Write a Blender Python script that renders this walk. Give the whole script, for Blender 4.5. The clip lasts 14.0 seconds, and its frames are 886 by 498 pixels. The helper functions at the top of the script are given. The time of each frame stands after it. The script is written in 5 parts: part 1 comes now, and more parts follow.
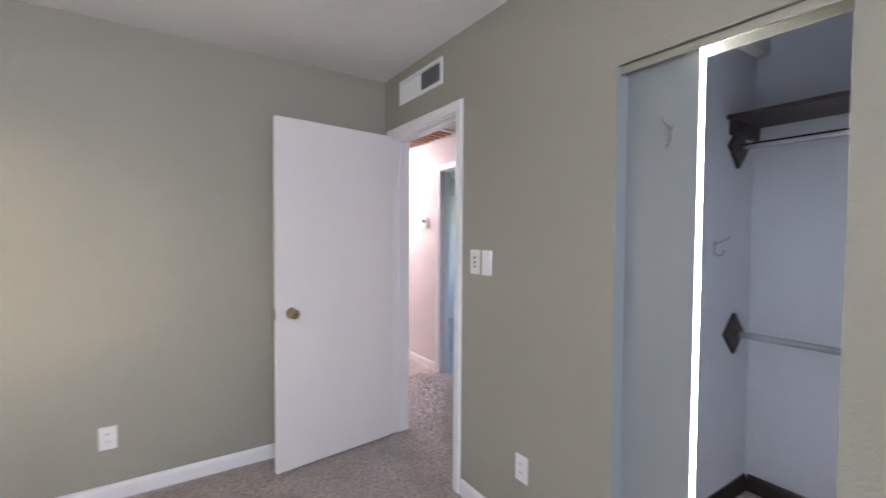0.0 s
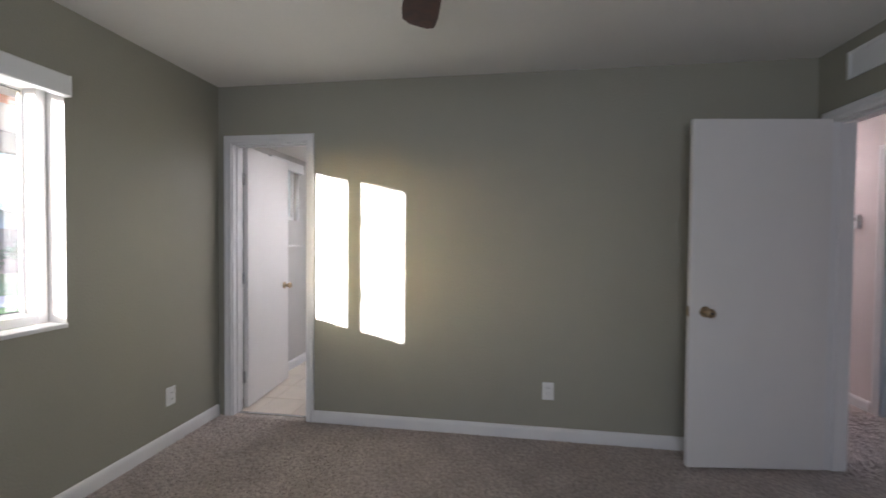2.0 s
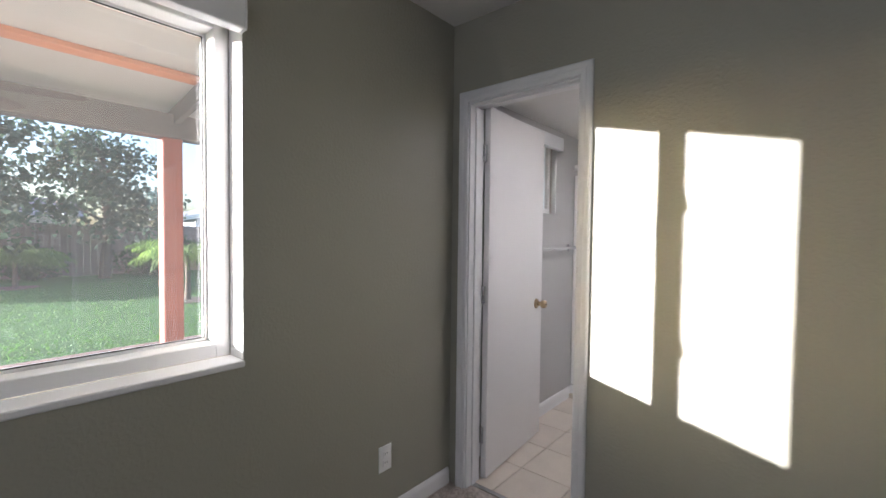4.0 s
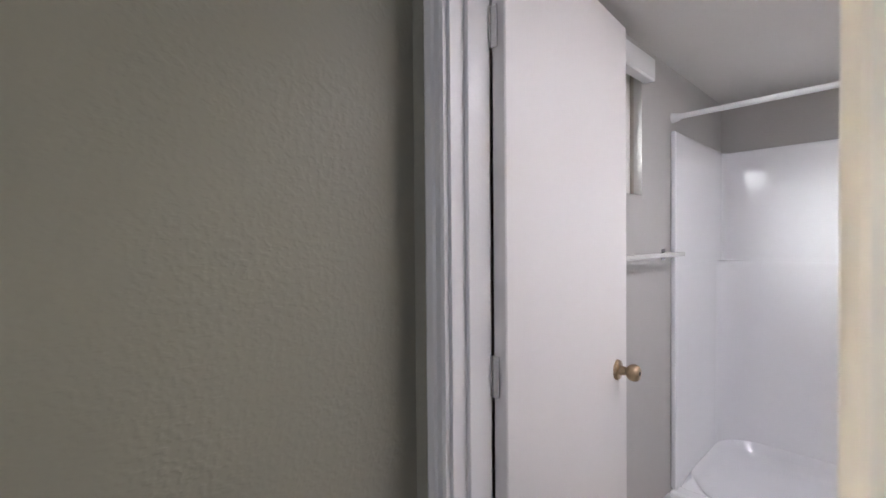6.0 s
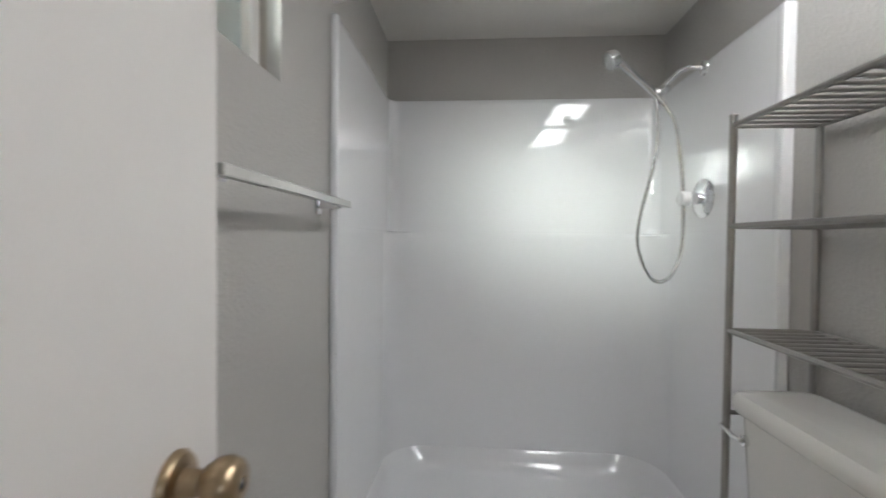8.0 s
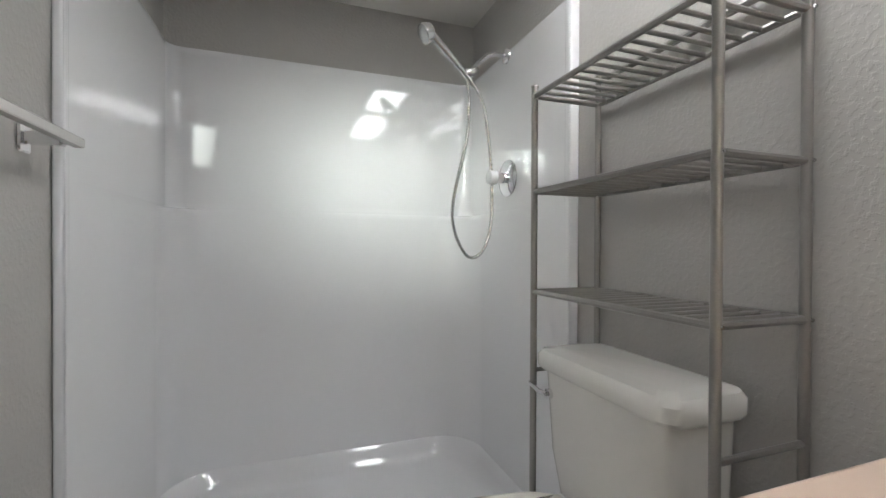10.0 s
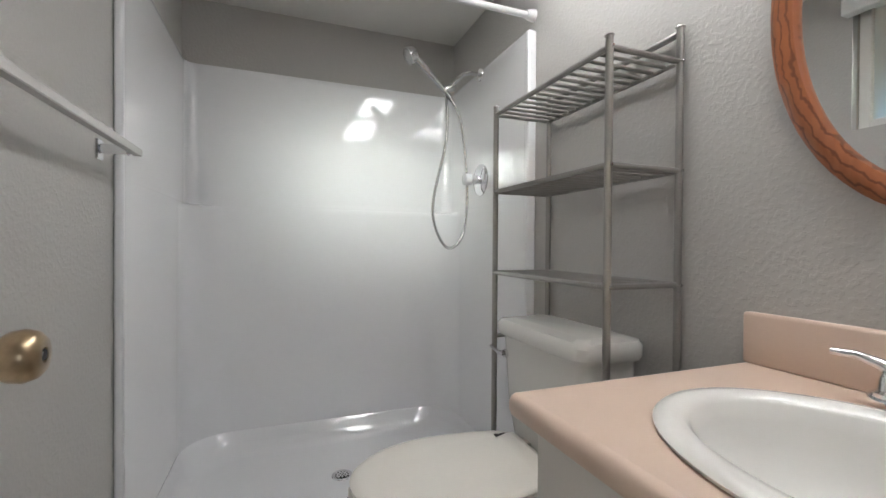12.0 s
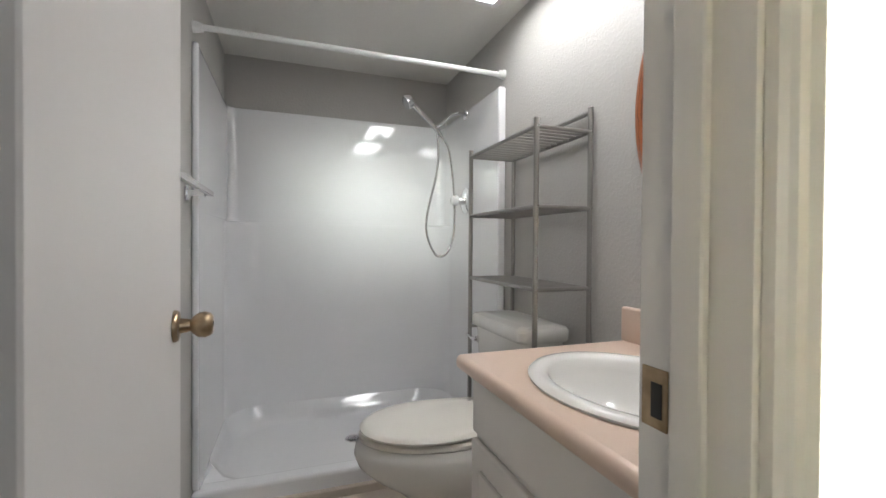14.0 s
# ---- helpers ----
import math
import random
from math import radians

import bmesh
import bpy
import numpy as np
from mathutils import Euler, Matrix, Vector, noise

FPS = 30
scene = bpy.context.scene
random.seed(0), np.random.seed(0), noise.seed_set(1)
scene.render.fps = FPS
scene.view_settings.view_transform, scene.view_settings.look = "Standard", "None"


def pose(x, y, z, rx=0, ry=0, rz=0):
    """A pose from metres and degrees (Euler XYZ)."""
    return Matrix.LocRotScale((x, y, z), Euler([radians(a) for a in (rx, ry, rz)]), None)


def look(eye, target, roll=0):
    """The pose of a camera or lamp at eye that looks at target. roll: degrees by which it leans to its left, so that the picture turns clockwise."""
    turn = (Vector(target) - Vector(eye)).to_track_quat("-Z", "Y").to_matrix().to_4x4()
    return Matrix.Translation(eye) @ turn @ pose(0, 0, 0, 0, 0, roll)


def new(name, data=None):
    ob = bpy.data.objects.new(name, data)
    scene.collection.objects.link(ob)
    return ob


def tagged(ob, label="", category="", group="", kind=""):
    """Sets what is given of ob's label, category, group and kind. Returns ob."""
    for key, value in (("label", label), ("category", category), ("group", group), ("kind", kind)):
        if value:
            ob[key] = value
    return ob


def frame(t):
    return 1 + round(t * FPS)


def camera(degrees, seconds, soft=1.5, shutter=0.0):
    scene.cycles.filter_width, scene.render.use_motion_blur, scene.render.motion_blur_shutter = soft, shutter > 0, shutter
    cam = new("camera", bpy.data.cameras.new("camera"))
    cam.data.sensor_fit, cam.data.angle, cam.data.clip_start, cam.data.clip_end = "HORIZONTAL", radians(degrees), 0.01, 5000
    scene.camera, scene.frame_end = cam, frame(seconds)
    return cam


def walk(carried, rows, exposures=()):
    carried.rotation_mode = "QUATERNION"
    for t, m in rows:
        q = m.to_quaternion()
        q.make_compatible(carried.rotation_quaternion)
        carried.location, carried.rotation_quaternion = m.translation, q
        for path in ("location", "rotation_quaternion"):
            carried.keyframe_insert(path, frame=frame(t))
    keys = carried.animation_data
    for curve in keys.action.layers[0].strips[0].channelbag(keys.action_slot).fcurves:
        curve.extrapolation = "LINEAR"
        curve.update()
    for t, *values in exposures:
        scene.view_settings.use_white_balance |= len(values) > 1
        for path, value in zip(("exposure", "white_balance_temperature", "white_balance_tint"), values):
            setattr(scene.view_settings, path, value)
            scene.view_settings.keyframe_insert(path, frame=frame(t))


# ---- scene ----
PATH = [
    (0, (2.645, -2.739, 1.376), (3.748, -1.072, 1.313), 0.4),
    (0.5, (2.619, -2.889, 1.338), (3.211, -0.98, 1.305), 0.7),
    (1, (2.46, -3.03, 1.319), (2.712, -1.046, 1.297), 0.7),
    (1.5, (2.28, -3.05, 1.346), (2.276, -1.051, 1.3), 0.6),
    (2, (2.13, -2.892, 1.334), (1.83, -0.915, 1.287), 0.5),
    (2.5, (1.979, -2.629, 1.341), (1.313, -0.744, 1.289), 0.5),
    (3, (1.793, -2.354, 1.331), (0.819, -0.608, 1.275), 0.6),
    (3.5, (1.628, -2.065, 1.343), (0.455, -0.447, 1.277), 0.8),
    (6, (0.727, -0.593, 1.315), (-0.736, 0.771, 1.284), -0.5),
    (6.5, (0.591, -0.325, 1.288), (-0.807, 1.105, 1.256), -0.2),
    (7, (0.476, -0.081, 1.257), (-0.651, 1.571, 1.208), -0.2),
    (7.5, (0.411, 0.153, 1.199), (-0.271, 2.032, 1.153), 0.8),
    (8, (0.411, 0.339, 1.153), (0.266, 2.334, 1.11), 0.6),
    (8.5, (0.459, 0.5, 1.12), (0.802, 2.47, 1.087), 0.6),
    (11, (0.438, 0.435, 1.022), (1.138, 2.308, 1.005), 0.3),
    (11.5, (0.414, 0.325, 1.018), (1.126, 2.194, 0.999), 0.4),
    (12, (0.401, 0.209, 1.013), (1.108, 2.08, 0.994), 0.4),
    (12.5, (0.383, 0.105, 1.007), (1.09, 1.976, 0.99), 0.4),
    (13, (0.361, -0.012, 0.988), (1.062, 1.861, 0.976), 0.4),
    (13.5, (0.345, -0.135, 1.022), (1.041, 1.74, 1.005), 0.4),
    (14, (0.328, -0.247, 1.069), (0.999, 1.637, 1.047), 0.4),
]
cam = camera(92.2, 14.0, shutter=0.3)
walk(cam, [(t, look(eye, aim, roll)) for t, eye, aim, roll in PATH],
     exposures=[(0.0, 4.3, 6000, 19), (1.5, 3.25, 5950, 16), (2.5, 2.7, 5950, 15), (3.5, 2.5, 5950, 15), (6.0, 2.85, 5950, 18), (6.5, 2.75, 5950, 20),
                (7.0, 2.55, 6050, 15), (8.0, 2.4, 6100, 7), (8.7, 2.35, 6050, 6), (11.0, 2.4, 6200, 8), (14.0, 2.4, 6200, 8)])

# ---- light ----
SUN_WAY = Vector((0.569, 0.826, -0.135)).normalized()
world = bpy.data.worlds.new("sky")
scene.world = world
world.use_nodes = True
wn = world.node_tree
sky = wn.nodes.new("ShaderNodeTexSky")
sky.sky_type = "NISHITA"
sky.sun_disc = False
sky.sun_elevation = radians(7.7)
sky.air_density, sky.dust_density, sky.ozone_density = 0.8, 3.0, 2.0
sky.sun_rotation = math.atan2(-SUN_WAY.x, -SUN_WAY.y)
wn.links.new(sky.outputs[0], wn.nodes["Background"].inputs[0])
wn.nodes["Background"].inputs[1].default_value = 0.15
sun = new("sun", bpy.data.lights.new("sun", "SUN"))
sun.data.energy, sun.data.angle, sun.data.color = 5.0, radians(0.5), (1.0, 0.96, 0.92)
sun.matrix_world = look((0, 0, 0), SUN_WAY)


def area(name, m, sx, sy, watts, colour, spread=180.0):
    lamp = new(name, bpy.data.lights.new(name, "AREA"))
    lamp.data.shape, lamp.data.size, lamp.data.size_y = "RECTANGLE", sx, sy
    lamp.data.energy, lamp.data.color, lamp.data.spread = watts, colour, radians(spread)
    lamp.matrix_world = m
    return lamp


# added fill lamp behind the walker, and the low sun scattered forward by the frosted bathroom panes
area("fill_lamp_behind", look((2.05, -4.76, 1.48), (2.05, 0, 1.3)), 1.5, 1.3, 4.0, (0.86, 0.91, 1.0))
for pane_y, aim_x in ((0.84, 0.58), (1.0, 0.88), (1.16, 1.14)):
    area("frosted_window_sun", look((-0.045, pane_y, 1.78), (aim_x, 2.45, 1.32)), 0.16, 0.28, 0.074, (0.97, 1.0, 0.90), 36)


# ---- materials ----
def material(name, colour, rough=0.5, metal=0.0, grain=0.0, grain_size=200.0, stain=0.0, stain_size=3.0,
             bump=0.0, bump_size=150.0, second=None, stretch=(1, 1, 1), coat=0.0, detail=4.0, jitter=0.0, sharp=False):
    """A painted, moulded or woven surface: colour varied at two scales, and fine relief."""
    m = bpy.data.materials.new(name)
    m.use_nodes = True
    n, l = m.node_tree.nodes, m.node_tree.links
    b = n["Principled BSDF"]
    b.inputs["Roughness"].default_value, b.inputs["Metallic"].default_value = rough, metal
    b.inputs["Coat Weight"].default_value = coat
    b.inputs["Coat Roughness"].default_value = 0.06
    mp = n.new("ShaderNodeMapping")
    mp.inputs["Scale"].default_value = stretch
    geo = n.new("ShaderNodeNewGeometry")
    l.new(geo.outputs["Position"], mp.inputs[0])
    dark = second or [c * 0.7 for c in colour]

    def noise_tex(size, det):
        t = n.new("ShaderNodeTexNoise")
        t.inputs["Scale"].default_value, t.inputs["Detail"].default_value = size, det
        l.new(mp.outputs[0], t.inputs["Vector"])
        return t

    def mix(fac, a, c, amount):
        ramp = n.new("ShaderNodeMapRange")
        ramp.inputs["From Min"].default_value, ramp.inputs["From Max"].default_value = 0.35, 0.65
        ramp.inputs["To Max"].default_value = amount
        l.new(fac, ramp.inputs[0])
        x = n.new("ShaderNodeMix")
        x.data_type = "RGBA"
        l.new(ramp.outputs[0], x.inputs[0])
        l.new(a, x.inputs[6])
        x.inputs[7].default_value = (*c, 1)
        return x.outputs[2]

    rgb = n.new("ShaderNodeRGB")
    rgb.outputs[0].default_value = (*colour, 1)
    out = rgb.outputs[0]
    if stain:
        out = mix(noise_tex(stain_size, 5).outputs[0], out, dark, stain)
    if grain:
        out = mix(noise_tex(grain_size, detail).outputs[0], out, dark, grain)
    if jitter:
        info = n.new("ShaderNodeObjectInfo")
        hsv = n.new("ShaderNodeHueSaturation")
        mr = n.new("ShaderNodeMapRange")
        mr.inputs["To Min"].default_value, mr.inputs["To Max"].default_value = 1 - jitter, 1 + jitter
        l.new(info.outputs["Random"], mr.inputs[0])
        l.new(mr.outputs[0], hsv.inputs["Value"])
        l.new(out, hsv.inputs["Color"])
        out = hsv.outputs[0]
    l.new(out, b.inputs["Base Color"])
    if bump:
        t = noise_tex(bump_size, 3.0)
        h = t.outputs[0]
        if sharp:
            r = n.new("ShaderNodeMapRange")
            r.inputs["From Min"].default_value, r.inputs["From Max"].default_value = 0.47, 0.6
            l.new(h, r.inputs[0])
            h = r.outputs[0]
        bp = n.new("ShaderNodeBump")
        bp.inputs["Strength"].default_value, bp.inputs["Distance"].default_value = 1.0, bump
        l.new(h, bp.inputs["Height"])
        l.new(bp.outputs[0], b.inputs["Normal"])
    return m


def glass_material(name, rough=0.0, tint=(1, 1, 1), clear=0.9, film=0.014):
    m = bpy.data.materials.new(name)
    m.use_nodes = True
    n, l = m.node_tree.nodes, m.node_tree.links
    n.remove(n["Principled BSDF"])
    tr = n.new("ShaderNodeBsdfTransparent")
    tr.inputs[0].default_value = (*tint, 1)
    gl = n.new("ShaderNodeBsdfGlossy")
    gl.inputs["Roughness"].default_value = rough
    mx = n.new("ShaderNodeMixShader")
    mx.inputs[0].default_value = 1 - clear
    l.new(tr.outputs[0], mx.inputs[1])
    l.new(gl.outputs[0], mx.inputs[2])
    # weak translucent layer puts the hazy glare of the view into the pane
    haze, veil = n.new("ShaderNodeBsdfTranslucent"), n.new("ShaderNodeMixShader")
    haze.inputs[0].default_value = (0.8, 0.8, 0.78, 1)
    veil.inputs[0].default_value = film
    l.new(mx.outputs[0], veil.inputs[1])
    l.new(haze.outputs[0], veil.inputs[2])
    l.new(veil.outputs[0], n["Material Output"].inputs[0])
    return m


def glow_material(name, colour, strength):
    m = bpy.data.materials.new(name)
    m.use_nodes = True
    b = m.node_tree.nodes["Principled BSDF"]
    b.inputs["Base Color"].default_value = (*colour, 1)
    b.inputs["Emission Color"].default_value = (*colour, 1)
    b.inputs["Emission Strength"].default_value = strength
    return m


def leaf_material(name, colour, second):
    m = material(name, colour, 0.6, second=second, grain=0.8, grain_size=3, stain=0.6, stain_size=0.7)
    n, l = m.node_tree.nodes, m.node_tree.links
    b, tl, mx = n["Principled BSDF"], n.new("ShaderNodeBsdfTranslucent"), n.new("ShaderNodeMixShader")
    mx.inputs[0].default_value = 0.45
    l.new(b.inputs["Base Color"].links[0].from_socket, tl.inputs[0])
    l.new(b.outputs[0], mx.inputs[1])
    l.new(tl.outputs[0], mx.inputs[2])
    l.new(mx.outputs[0], n["Material Output"].inputs[0])
    return m


SAGE = material("sage_wall_paint", (0.335, 0.322, 0.258), 0.55, stain=0.10, stain_size=2, grain=0.06, grain_size=90, bump=0.00045, bump_size=75, sharp=True)
GREY_PAINT = material("warm_grey_wall_paint", (0.50, 0.485, 0.46), 0.5, stain=0.08, stain_size=2, grain=0.05, grain_size=90, bump=0.00042, bump_size=85, sharp=True)
HALL_PAINT = material("pale_hall_paint", (0.66, 0.60, 0.58), 0.6, stain=0.08, bump=0.001, bump_size=80)
CLOSET_PAINT = material("pale_blue_grey_closet_paint", (0.62, 0.64, 0.67), 0.6, stain=0.08, bump=0.001, bump_size=80)
CEILING = material("ceiling_paint", (0.75, 0.735, 0.70), 0.8, stain=0.06, grain=0.05, grain_size=60, bump=0.001, bump_size=60)
WHITE = material("white_gloss_paint", (0.78, 0.77, 0.76), 0.35, stain=0.05, stain_size=4, bump=0.00025, bump_size=120)
DOOR_WHITE = material("white_door_paint", (0.76, 0.735, 0.71), 0.4, stain=0.06, stain_size=3, bump=0.0003, bump_size=60, stretch=(1, 1, 0.3))
VINYL = material("white_vinyl", (0.80, 0.79, 0.76), 0.3, stain=0.05)
PLASTIC = material("white_plastic", (0.8, 0.8, 0.79), 0.3, stain=0.03)
# near-black for dark parts; also stands in for shade inside holes and slots
SLOT = material("dark_part_and_hole_shade", (0.03, 0.03, 0.03), 0.6, stain=0.1)
CARPET = material("taupe_carpet", (0.66, 0.575, 0.515), 0.95, second=(0.30, 0.25, 0.22), grain=0.7, grain_size=45, stain=0.35, stain_size=5, bump=0.012, bump_size=110, detail=6)
TILE = material("beige_floor_tile", (0.66, 0.58, 0.49), 0.3, stain=0.25, stain_size=6, grain=0.1, grain_size=60, jitter=0.06, bump=0.0004, bump_size=25)
GROUT = material("grey_grout", (0.40, 0.36, 0.31), 0.9, grain=0.3, stain=0.3, bump=0.001)
ACRYLIC = material("white_acrylic", (0.84, 0.84, 0.85), 0.07, stain=0.03, stain_size=2, coat=0.5)
CERAMIC = material("white_porcelain", (0.80, 0.785, 0.75), 0.16, stain=0.04, coat=0.3)
SEATP = material("ivory_toilet_seat", (0.80, 0.76, 0.69), 0.22, stain=0.04)
COUNTER = material("peach_laminate", (0.70, 0.545, 0.44), 0.32, stain=0.10, stain_size=12, grain=0.08, grain_size=160, second=(0.62, 0.43, 0.33))
CABINET = material("white_cabinet_paint", (0.76, 0.735, 0.70), 0.4, stain=0.08, stain_size=5, bump=0.0003)
CHROME = material("chrome", (0.82, 0.82, 0.83), 0.08, 1.0, stain=0.1, stain_size=20)
BRASS = material("aged_satin_brass", (0.50, 0.385, 0.25), 0.3, 1.0, stain=0.6, stain_size=40, second=(0.24, 0.17, 0.10))
NICKEL = material("brushed_nickel_tube", (0.36, 0.345, 0.325), 0.38, 0.75, stain=0.3, stain_size=15, grain=0.2, grain_size=300)
STEEL = material("brushed_steel_rod", (0.6, 0.6, 0.6), 0.25, 1.0, stain=0.2)
OAK = material("orange_oak_frame", (0.40, 0.135, 0.05), 0.35, second=(0.24, 0.07, 0.025), grain=0.5, grain_size=60, stain=0.4, stain_size=10, stretch=(1, 1, 0.3), bump=0.0005, bump_size=70, coat=0.3)
on, ol = OAK.node_tree.nodes, OAK.node_tree.links
wave = on.new("ShaderNodeTexWave")          # dark growth rings through the board
wave.wave_type, wave.rings_direction = "RINGS", "X"
for key, value in (("Scale", 7.0), ("Distortion", 5.0), ("Detail", 2.0), ("Detail Scale", 1.6)):
    wave.inputs[key].default_value = value
oval = on.new("ShaderNodeMapping")
oval.vector_type = "TEXTURE"
oval.inputs["Location"].default_value, oval.inputs["Scale"].default_value = (0, 0.488, 1.46), (1, 0.287, 0.412)
ol.new(on["New Geometry"].outputs["Position"] if "New Geometry" in on else on["Geometry"].outputs["Position"], oval.inputs["Vector"])
ol.new(oval.outputs[0], wave.inputs["Vector"])
ring_range, ring_mix = on.new("ShaderNodeMapRange"), on.new("ShaderNodeMix")
ring_range.inputs["From Min"].default_value, ring_range.inputs["From Max"].default_value, ring_range.inputs["To Max"].default_value = 0.72, 0.98, 0.75
ring_mix.data_type = "RGBA"
ring_mix.inputs[7].default_value = (0.10, 0.026, 0.010, 1)
ol.new(wave.outputs["Fac"], ring_range.inputs[0])
ol.new(ring_range.outputs[0], ring_mix.inputs[0])
ol.new(on["Principled BSDF"].inputs["Base Color"].links[0].from_socket, ring_mix.inputs[6])
ol.new(ring_mix.outputs[2], on["Principled BSDF"].inputs["Base Color"])
MIRROR = material("mirror_silver", (0.9, 0.91, 0.9), 0.0, 1.0)
DARKWOOD = material("dark_walnut", (0.045, 0.028, 0.022), 0.4, second=(0.02, 0.012, 0.01), grain=0.7, grain_size=30, stretch=(1, 0.1, 1), stain=0.4)
FANWOOD = material("mahogany_blade", (0.075, 0.024, 0.016), 0.75, second=(0.035, 0.012, 0.01), grain=0.8, grain_size=30, stain=0.4, stain_size=6)
FANMETAL = material("bronze_fan_body", (0.06, 0.04, 0.03), 0.35, 0.8, stain=0.4)
PANEL = material("grey_closet_door", (0.27, 0.295, 0.295), 0.45, stain=0.08, bump=0.0006, bump_size=70)
# bright edge of the closet panel, made to emit
STRIP = glow_material("glowing_edge_strip", (0.93, 0.97, 1.0), 4.8)
REDPOST = material("red_post_paint", (0.36, 0.10, 0.065), 0.6, stain=0.5, stain_size=5, grain=0.3, grain_size=40, second=(0.22, 0.06, 0.045), bump=0.001)
LATH = material("orange_lath", (0.66, 0.28, 0.15), 0.7, stain=0.5, stain_size=4, grain=0.4, grain_size=30)
GREYBEAM = material("grey_beam_paint", (0.15, 0.135, 0.125), 0.7, stain=0.4, stain_size=3, bump=0.001)
SHEET = material("white_roof_sheet", (0.55, 0.53, 0.50), 0.6, stain=0.35, stain_size=2.5)
GRASS = material("lawn_grass", (0.085, 0.19, 0.04), 0.9, second=(0.035, 0.09, 0.018), grain=0.8, grain_size=25, stain=0.6, stain_size=0.8, bump=0.03, bump_size=30)
BLADE = leaf_material("grass_blade", (0.12, 0.27, 0.05), (0.05, 0.13, 0.025))
PAVER = material("brick_paver", (0.34, 0.21, 0.17), 0.85, stain=0.4, stain_size=4, grain=0.4, grain_size=70, jitter=0.2, bump=0.002)
SAND = material("paver_sand", (0.25, 0.22, 0.19), 0.95, grain=0.4, stain=0.3)
CONCRETE = material("pale_concrete", (0.30, 0.28, 0.29), 0.9, grain=0.3, stain=0.4, stain_size=1.5)
FENCE = material("weathered_fence", (0.24, 0.19, 0.165), 0.85, grain=0.5, grain_size=20, stain=0.5, stain_size=1.5, jitter=0.15)
BLOCK = material("grey_block_house", (0.33, 0.36, 0.41), 0.8, stain=0.2, stain_size=1)
ROOFING = material("grey_shingle", (0.27, 0.26, 0.28), 0.9, grain=0.5, grain_size=6, stain=0.3, stain_size=0.5)
STUCCO = material("outer_stucco", (0.46, 0.42, 0.36), 0.9, grain=0.3, stain=0.3, bump=0.004, bump_size=60)
BARK = material("bark", (0.13, 0.095, 0.07), 0.9, grain=0.7, grain_size=25, stain=0.5, bump=0.01, bump_size=20)
LEAF = leaf_material("pine_needles", (0.085, 0.12, 0.07), (0.04, 0.065, 0.04))
PALM = leaf_material("bright_frond", (0.22, 0.32, 0.07), (0.09, 0.16, 0.04))
SHRUB = leaf_material("shrub_leaf", (0.08, 0.13, 0.055), (0.035, 0.07, 0.03))
SLATRED = material("cedar_grille_slat", (0.42, 0.19, 0.12), 0.6, grain=0.4, stain=0.3)
CLEAR = glass_material("window_glass", 0.0, (0.95, 0.97, 0.97), 0.94)
LAMPGLOW = glow_material("lit_diffuser", (1.0, 0.965, 0.95), 3.6)
HALLGLOW = glow_material("warm_lit_diffuser", (1.0, 0.89, 0.86), 9.0)
CLEARPLASTIC = material("clear_acrylic_knob", (0.82, 0.83, 0.83), 0.1, stain=0.1, coat=0.5)
FROST = bpy.data.materials.new("frosted_glass")
FROST.use_nodes = True
fb = FROST.node_tree.nodes["Principled BSDF"]
fb.inputs["Base Color"].default_value = (0.86, 0.93, 0.95, 1)
fb.inputs["Roughness"].default_value = 0.5
fb.inputs["Transmission Weight"].default_value = 0.9
fb.inputs["IOR"].default_value = 1.2

# ---- builders ----
ORIGIN = {}


def thing(name, at, label, category, group="", kind=""):
    ob = new(name)
    ob.empty_display_size = 0.1
    ob.location = at
    ORIGIN[ob.name] = Vector(at)
    return tagged(ob, label, category, group, kind)


def part(name, bm, mat, parent=None, label="", smooth=False):
    me = bpy.data.meshes.new(name)
    at = ORIGIN[parent.name] if parent else Vector((0, 0, 0))
    bmesh.ops.translate(bm, vec=-at, verts=bm.verts)
    bm.to_mesh(me)
    bm.free()
    me.materials.append(mat)
    if smooth:
        for p in me.polygons:
            p.use_smooth = True
        me.set_sharp_from_angle(angle=radians(40))
    ob = new(name, me)
    if parent:
        ob.parent = parent
    ORIGIN[ob.name] = at
    return tagged(ob, label)


def box(bm, a, b, bevel=0.0, seg=1, m=None):
    x0, y0, z0 = (min(p, q) for p, q in zip(a, b))
    x1, y1, z1 = (max(p, q) for p, q in zip(a, b))
    v = bmesh.ops.create_cube(bm, size=1.0)["verts"]
    for w in v:
        w.co = Vector((x0 + (w.co.x + 0.5) * (x1 - x0), y0 + (w.co.y + 0.5) * (y1 - y0), z0 + (w.co.z + 0.5) * (z1 - z0)))
    if bevel:
        edges = list({e for w in v for e in w.link_edges})
        r = bmesh.ops.bevel(bm, geom=edges, offset=bevel, segments=seg, profile=0.5, affect="EDGES")
        v = list({w for f in r["faces"] for w in f.verts} | {w for w in v if w.is_valid})
    if m:
        bmesh.ops.transform(bm, matrix=m, verts=[w for w in v if w.is_valid])
    return bm


def boxes(*items, bevel=0.0, seg=1, m=None):
    bm = bmesh.new()
    for a, b in items:
        box(bm, a, b, bevel, seg)
    if m:
        bmesh.ops.transform(bm, matrix=m, verts=bm.verts)
    return bm


